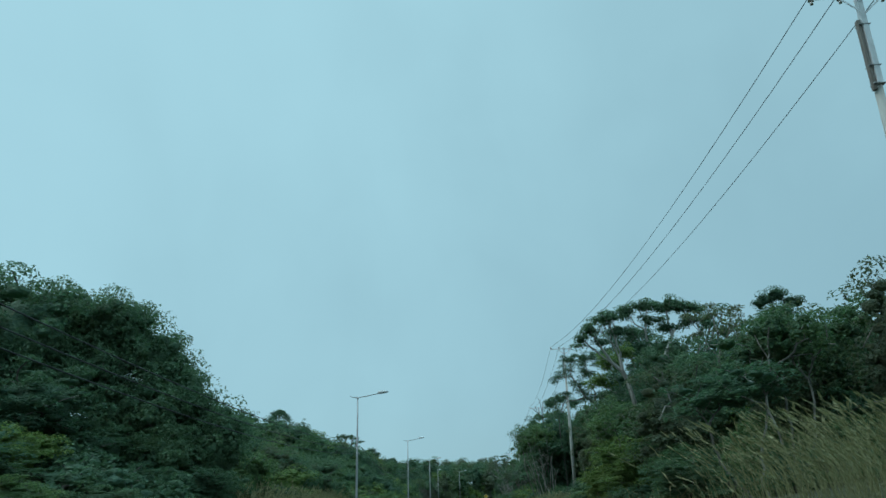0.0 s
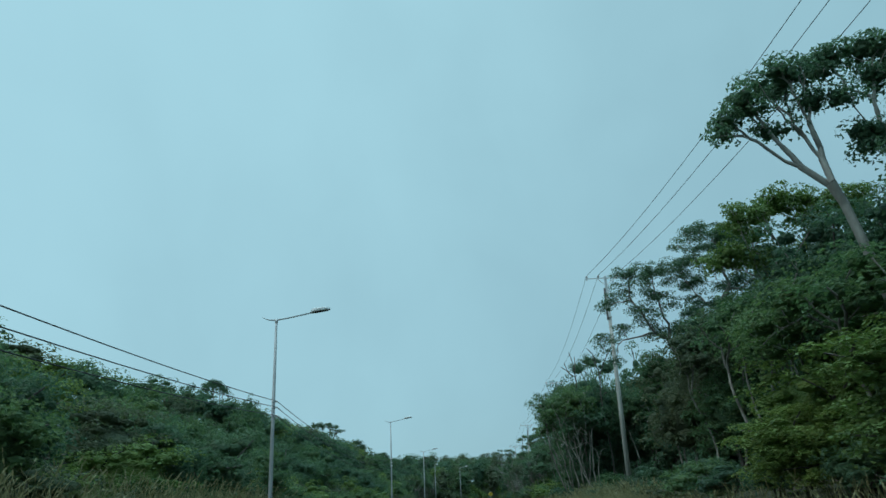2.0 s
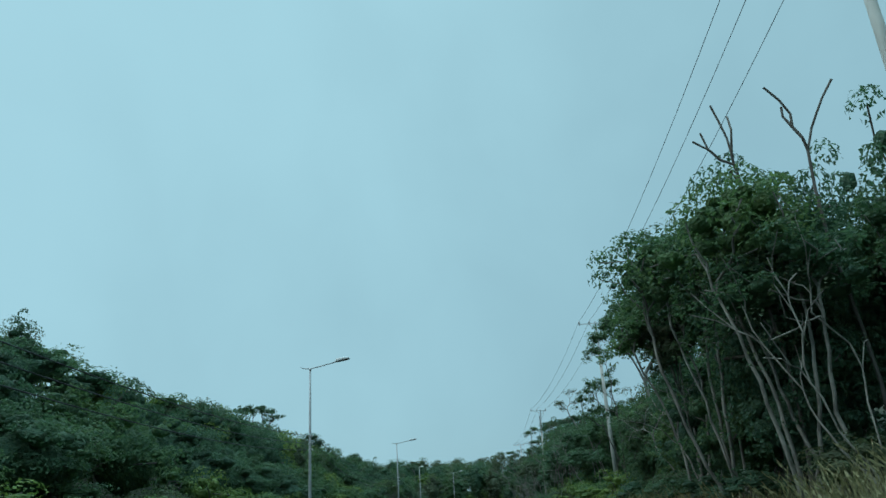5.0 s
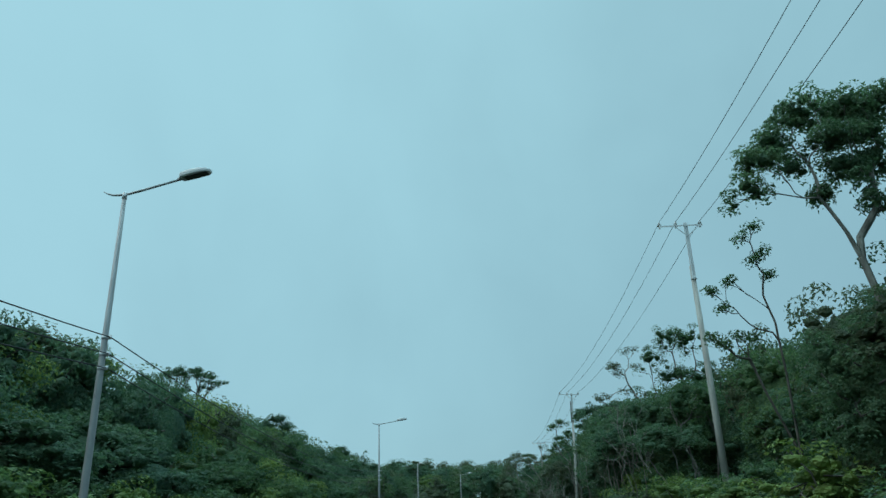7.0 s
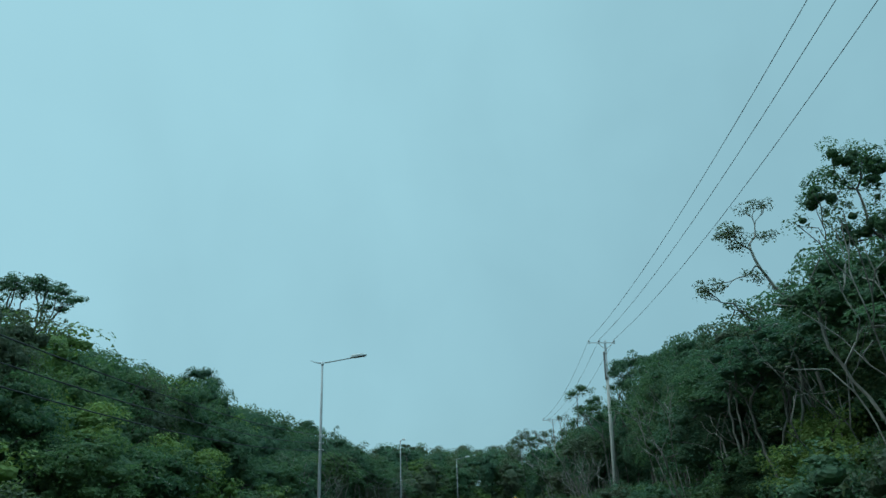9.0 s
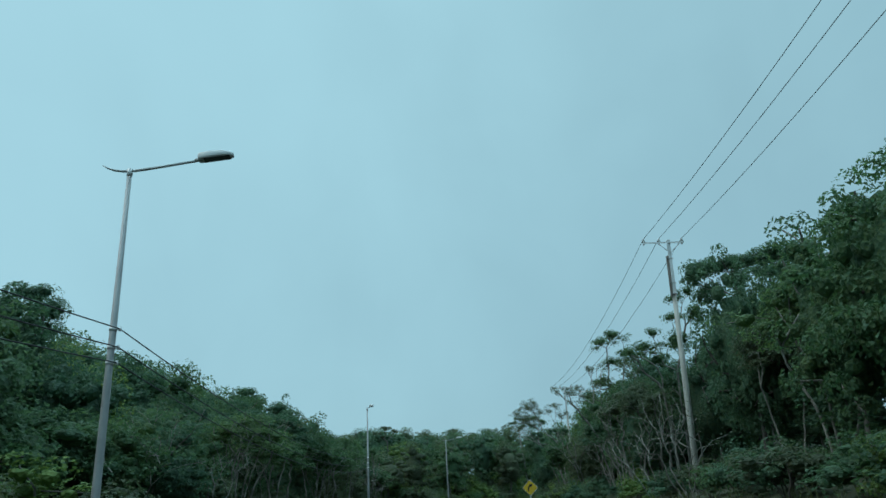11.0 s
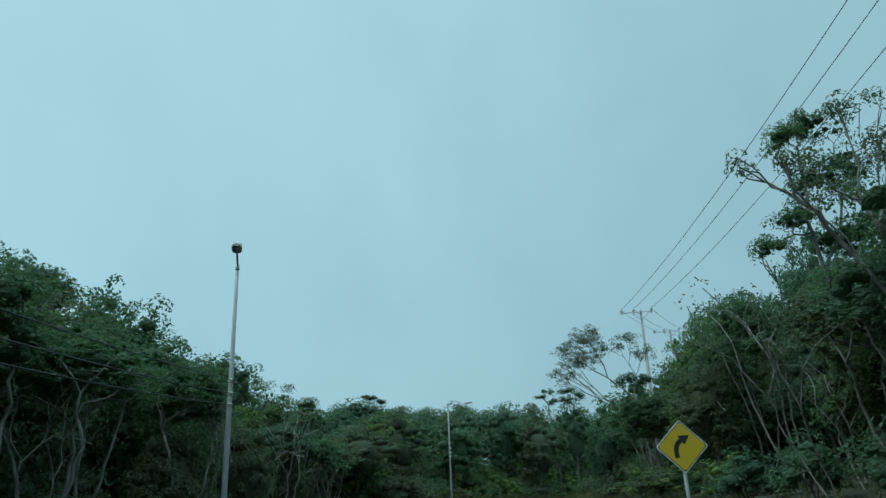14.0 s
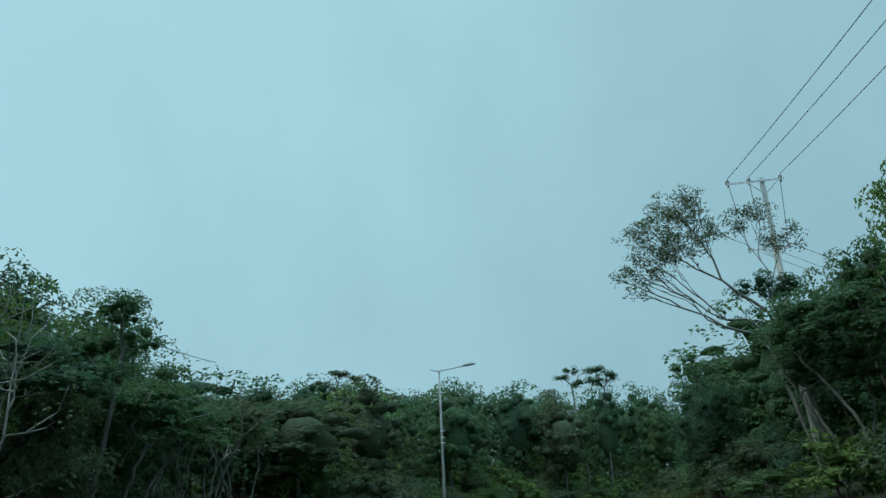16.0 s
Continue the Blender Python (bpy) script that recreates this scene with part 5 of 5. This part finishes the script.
def build_grass():
    rg = np.random.default_rng(9)
    tall = [(7.2 + 5.4 * math.sqrt(rg.uniform(0, 1)), rg.uniform(9.5, 16.0)) for _ in range(1100)]
    grass("tall_grass", "tall dry plumed grass bending over the bank", GRASS, tall, rg, 2.2, (-0.42, 0.05), 0.45)
    cane = [(rg.uniform(-9.6, -7.9), rg.uniform(33, 58)) for _ in range(2600)]
    grass("cane_grass", "tall brown dry grass at the foot of the slope", GRASS, cane, rg, 2.1, (0.10, 0.0), 0.35)
    gold = [(rg.uniform(6.6, 9.6), rg.uniform(50, 72)) for _ in range(2600)]
    grass("golden_grass", "knee-high golden grass on the bank by the pole", GRASS, gold, rg, 1.05, (-0.12, 0.0), 0.3)
    band = [(rg.uniform(6.4, 9.8), rg.uniform(20, 92)) for _ in range(5000)]
    grass("verge_grass", "rough tan and green grass along the bank", GRASS, band, rg, 0.72, (-0.15, 0.0), 0.15)
    low = [(rg.uniform(6.2, 9.4), rg.uniform(92, 214)) for _ in range(8000)]
    grass("green_grass", "low green grass at the edge of the road", GRASS_GREEN, low, rg, 0.6, (-0.12, 0.0), 0.05)
    left = [(rg.uniform(-9.6, -7.6), rg.uniform(34, 130)) for _ in range(7000)]
    grass("dry_grass", "pale dry grass at the foot of the slope", GRASS, left, rg, 1.3, (0.12, 0.0), 0.2)
    end = []
    while len(end) < 9000:
        x, y = rg.uniform(-14, 14), rg.uniform(214, 262)
        if -9.0 < x - road_x(y) < -5.2 or 5.2 < x - road_x(y) < 8.8:
            end.append((x, y))
    grass("bend_grass", "rough green grass on the outside of the bend", GRASS_GREEN, end, rg, 1.35, (0.1, 0.0), 0.1)


build_grass()


# ---- street lamps ----
def street_lamp(height=9.0, rise=0.26, racks=(5.32, 4.93, 4.60)):
    ob = new("street_lamp")
    bm = bmesh.new()
    tube(bm, [(0, 0, -0.3), (0, 0, 0.4), (0, 0, 4.0), (0, 0, height)], [0.095, 0.092, 0.078, 0.050], 12)
    part("pole", bm, STEEL_DULL, ob)
    bm = bmesh.new()
    tube(bm, [(0, 0, 0.02), (0, 0, 0.09)], [0.19, 0.19], 12)
    tube(bm, [(0, 0, 0.09), (0, 0, 0.2)], [0.13, 0.10], 12)
    part("base_flange", bm, STEEL_DULL, ob)
    bm = bmesh.new()
    tube(bm, [(-0.62, 0, height + 0.16), (-0.5, 0, height + 0.09), (-0.34, 0, height + 0.03), (-0.15, 0, height + 0.005), (0.1, 0, height + 0.01), (0.45, 0, height + 0.02 + rise * 0.15), (1.62, 0, height + rise)],
         [0.008, 0.018, 0.027, 0.032, 0.033, 0.032, 0.030], 8)
    part("arm", bm, STEEL_DULL, ob)
    bm = bmesh.new()
    tube(bm, [(0, 0, height - 0.12), (0, 0, height + 0.05)], [0.062, 0.062], 10)
    part("collar", bm, STEEL, ob)
    # the lantern: a shallow housing with a dark glass below
    head = new("lantern")
    head.parent = ob
    head.matrix_basis = pose(1.52, 0, height + rise, 0, -8 if rise > 0.1 else 3, 0)
    bm = bmesh.new()
    prof = [(0.0, 0.10, 0.10), (0.03, 0.135, 0.15), (0.25, 0.155, 0.165), (0.55, 0.15, 0.14), (0.72, 0.12, 0.09), (0.80, 0.06, 0.04)]
    rings = []
    for x, w, h in prof:
        ring = []
        for a in np.linspace(0, math.tau, 14, endpoint=False):
            c, n = math.cos(a), math.sin(a)
            ring.append(bm.verts.new((x, w * math.copysign(abs(c) ** 0.55, c), h * abs(n) ** 0.6 if n > 0 else -0.035 * abs(n) ** 0.6)))
        rings.append(ring)
    for u, v in zip(rings, rings[1:]):
        for k in range(14):
            f = bm.faces.new((u[k], u[(k + 1) % 14], v[(k + 1) % 14], v[k]))
            f.smooth = True
    bm.faces.new(rings[0][::-1])
    bm.faces.new(rings[-1])
    bmesh.ops.recalc_face_normals(bm, faces=bm.faces)
    part("housing", bm, LAMP_GREY, head)
    bm = bmesh.new()
    box(bm, (0.42, 0, -0.028), (0.60, 0.22, 0.035), None, 0.015)
    part("lens", bm, LAMP_DARK, head, "dark glass underside")
    bm = bmesh.new()
    tube(bm, [(-0.08, 0, 0.0), (0.12, 0, 0.01)], [0.042, 0.042], 10)
    part("spigot", bm, STEEL_DULL, head)
    # the rack that carries the cables
    for z in racks:
        bm = bmesh.new()
        tube(bm, [(0, 0, z - 0.035), (0, 0, z + 0.035)], [0.086, 0.086], 10)
        box(bm, (0.10, 0, z), (0.10, 0.035, 0.03))
        tube(bm, [(0.14, 0, z - 0.045), (0.14, 0, z + 0.045)], [0.032, 0.032], 8)
        part("bracket", bm, STEEL, ob)
    return tagged(ob, "grey steel street lamp with one outstretched arm", "street lamp", "street lamps along the road")


LAMPS = [(-6.2, 2.6, 0.0), (-6.3, 50.0, 0.0), (-6.80, 96.7, -8.0), (-6.59, 141.0, 6.0), (-7.17, 183.0, -72.0), (-2.83, 229.1, 4.0)]
RACKS = {1: (5.56, 5.32, 4.98)}
first, level, wide = street_lamp(), street_lamp(9.0, -0.04), street_lamp(racks=RACKS[1])
lamp_tops = []
for i, (x, y, a) in enumerate(LAMPS):
    z = (0.0, 0.0, 0.36, 0.05, -0.2, 0.74)[i]
    copy_thing({1: wide, 4: level}.get(i, first), pose(x, y, z, 0, 0, a))
    lamp_tops.append([(x + 0.14, y, z + r) for r in RACKS.get(i, (5.32, 4.93, 4.60))])
for ob in (first, level, wide):
    for o in (*ob.children_recursive, ob):
        bpy.data.objects.remove(o)


# ---- cables and conductors ----
def wire(name, label, a, b, sag, r, group):
    cu = bpy.data.curves.new(name, "CURVE")
    cu.dimensions, cu.bevel_depth, cu.bevel_resolution, cu.resolution_u = "3D", r, 1, 1
    sp = cu.splines.new("POLY")
    n = 24
    sp.points.add(n)
    for i in range(n + 1):
        u = i / n
        p = Vector(a).lerp(Vector(b), u)
        sp.points[i].co = (p.x, p.y, p.z - sag * 4 * u * (1 - u), 1)
    cu.materials.append(CABLE)
    ob = new(name, cu)
    return tagged(ob, label, "cable", group)


lamp_tops.insert(0, [(-6.06, -42.0, r) for r in (5.32, 4.93, 4.60)])
lamp_tops[-1] = [(-14.5, 222.0, 9.6)]
for p, q, sag in zip(lamp_tops, lamp_tops[1:], (0.7, 0.6, 0.95, 0.95, 0.95, 0.5)):
    for j, (a, b) in enumerate(zip(p, q)):
        wire("cable", "black cable strung between the street lamps", a, b, sag + 0.06 * j, 0.014, "cables on the lamp posts")


# ---- power poles ----
ARM_L, ARM_M, ARM_R = -1.334, -0.486, 0.76


def insulator(bm, x, z):
    tube(bm, [(x, 0, z - 0.10), (x, 0, z - 0.02)], [0.05, 0.05], 8)
    tube(bm, [(x, 0, z + 0.03), (x, 0, z + 0.10), (x, 0, z + 0.105), (x, 0, z + 0.17), (x, 0, z + 0.175), (x, 0, z + 0.25)],
         [0.095, 0.07, 0.09, 0.06, 0.07, 0.035], 10)


def power_pole(board):
    """Built from the crossarm's level downwards; the foot is sunk in the ground."""
    ob = new("power_pole")
    bm = bmesh.new()
    tube(bm, [(0, 0.05, -15.8), (0, 0.05, -8.0), (0, 0.05, -2.2)], [0.185, 0.15, 0.115], 14)
    part("post", bm, CONCRETE, ob, "round pale concrete post")
    bm = bmesh.new()
    for dx in (-0.075, 0.075):
        box(bm, (dx, -0.06, -1.42), (0.012, 0.16, 3.1))
    box(bm, (0, -0.135, -1.42), (0.15, 0.012, 3.1))
    for k in range(9):
        tube(bm, [(0, -0.141, 0.0 - k * 0.34), (0, -0.150, 0.0 - k * 0.34)], [0.018, 0.018], 8)
    part("channel", bm, STEEL, ob, "galvanised steel channel extending the post")
    if board:
        bm = bmesh.new()
        box(bm, (-0.15, -0.02, -1.95), (0.10, 0.14, 2.35), None, 0.012)
        part("packing_board", bm, TIMBER, ob, "grey weathered timber board")
    for z in (-0.95, -2.35, -2.95) if board else (-2.93,):
        bm = bmesh.new()
        box(bm, (-0.03 if board else 0, -0.03, z), (0.34 if board else 0.25, 0.25, 0.03), None, 0.008)
        part("band", bm, STEEL_DULL, ob)
    bm = bmesh.new()
    box(bm, ((ARM_L + ARM_R) / 2, -0.19, -0.05), (ARM_R - ARM_L + 0.12, 0.010, 0.085))
    box(bm, ((ARM_L + ARM_R) / 2, -0.155, -0.012), (ARM_R - ARM_L + 0.12, 0.075, 0.010))
    part("crossarm", bm, STEEL, ob)
    for x in (-0.62, 0.62):
        bm = bmesh.new()
        a, b = Vector((x, -0.20, -0.08)), Vector((0.04 * (1 if x > 0 else -1), -0.20, -0.62))
        d = b - a
        box(bm, (a + b) / 2, (d.length, 0.012, 0.05), Matrix.Rotation(-math.atan2(d.z, d.x), 4, "Y"))
        part("brace", bm, STEEL, ob)
    for x in (ARM_L, ARM_M, ARM_R):
        bm = bmesh.new()
        insulator(bm, x, 0.0)
        part("insulator", bm, PORCELAIN, ob)
    return tagged(ob, "concrete power pole with timber-packed steel top and crossarm" if board else "concrete power pole with steel channel top and crossarm", "power pole", "power poles along the road")


POLES = [(14.29, 14.3, 15.42, 0), (12.06, 71.15, 16.29, 0), (13.0, 116.04, 15.43, 0), (12.3, 164.25, 14.5, 0), (12.04, 212.0, 13.66, -6), (17.1, 224.0, 14.75, -15)]
SAG = (0.02, 0.025, 0.023, 0.020, 0.021, 0.012, 0.012)
boarded, plain = power_pole(True), power_pole(False)
attach = []
for i, (x, y, z, a) in enumerate(POLES):
    m = pose(x, y, z, 0, 2.0 if i == 3 else 0, a)
    copy_thing(boarded if i in (0, 1, 3) else plain, m)
    attach.append([m @ Vector((k, 0, 0.24)) for k in (ARM_L, ARM_M, ARM_R)])
for first in (boarded, plain):
    for o in (*first.children_recursive, first):
        bpy.data.objects.remove(o)
attach.insert(0, [Vector((17.0 + k, -36.0, 16.0)) for k in (ARM_L, ARM_M, ARM_R)])
# the line goes on behind the trees at the bend
attach.append([Vector((44.0 + k * 0.6, 246.0 - k, 14.6)) for k in (ARM_L, ARM_M, ARM_R)])
for p, q, sag in zip(attach, attach[1:], SAG):
    for a, b in zip(p, q):
        wire("power_line", "thin dark overhead power line between poles", a, b, sag * (b - a).length, 0.013, "power lines")


# ---- warning sign ----
def warning_sign():
    ob = new("road_sign")
    bm = bmesh.new()
    tube(bm, [(0, 0.06, -2.9), (0, 0.06, 0.4)], [0.038, 0.038], 12)
    part("post", bm, STEEL_DULL, ob)

    def diamond(half, y0, y1, r=0.045):
        bm = bmesh.new()
        pts = []
        k = half - r * math.sqrt(2)
        for i in range(4):
            a = math.pi / 2 * i
            for t in np.linspace(-math.pi / 4, math.pi / 4, 5):
                pts.append((k * math.cos(a) + r * math.cos(a + t), k * math.sin(a) + r * math.sin(a + t)))
        lo = [bm.verts.new((x, y0, z)) for x, z in pts]
        hi = [bm.verts.new((x, y1, z)) for x, z in pts]
        bm.faces.new(lo)
        bm.faces.new(hi[::-1])
        for i in range(len(pts)):
            j = (i + 1) % len(pts)
            bm.faces.new((lo[i], hi[i], hi[j], lo[j]))
        bmesh.ops.recalc_face_normals(bm, faces=bm.faces)
        return bm
    part("plate", diamond(0.535, 0.0, 0.012), SIGN_WHITE, ob, "white outer edge")
    part("border", diamond(0.508, -0.003, -0.0001), SIGN_BLACK, ob, "black border line")
    part("face", diamond(0.490, -0.0065, -0.0035), SIGN_YELLOW, ob, "yellow reflective face")
    # arrow: a stem that bends to the right, and its head
    bm = bmesh.new()
    mid = [(-0.118, -0.225), (-0.128, -0.15), (-0.132, -0.075), (-0.118, 0.0), (-0.082, 0.062), (-0.03, 0.108), (0.03, 0.138)]
    L, R = [], []
    for i, (x, z) in enumerate(mid):
        a, b = mid[max(i - 1, 0)], mid[min(i + 1, len(mid) - 1)]
        d = Vector((b[0] - a[0], b[1] - a[1])).normalized()
        w = 0.047
        L.append(bm.verts.new((x - d.y * w, -0.0095, z + d.x * w)))
        R.append(bm.verts.new((x + d.y * w, -0.0095, z - d.x * w)))
    for i in range(len(mid) - 1):
        bm.faces.new((L[i], R[i], R[i + 1], L[i + 1]))
    t = [bm.verts.new((x, -0.0095, z)) for x, z in ((-0.075, 0.215), (0.055, 0.035), (0.172, 0.222))]
    bm.faces.new(t)
    ex = bmesh.ops.extrude_face_region(bm, geom=bm.faces[:])
    bmesh.ops.translate(bm, vec=(0, 0.0028, 0), verts=[v for v in ex["geom"] if isinstance(v, bmesh.types.BMVert)])
    bmesh.ops.recalc_face_normals(bm, faces=bm.faces)
    part("arrow", bm, SIGN_BLACK, ob, "black arrow bending to the right")
    for x, z in ((-0.06, 0.36), (0.06, 0.36), (-0.05, -0.34), (0.05, -0.34)):
        bm = bmesh.new()
        tube(bm, [(x, -0.012, z), (x, -0.006, z)], [0.009, 0.009], 8)
        part("bolt", bm, STEEL_DULL, ob)
    return tagged(ob, "yellow diamond warning sign with black right-bend arrow", "road sign")


warning_sign().matrix_basis = pose(4.49, 176.9, 2.25, 0, 0, 2)
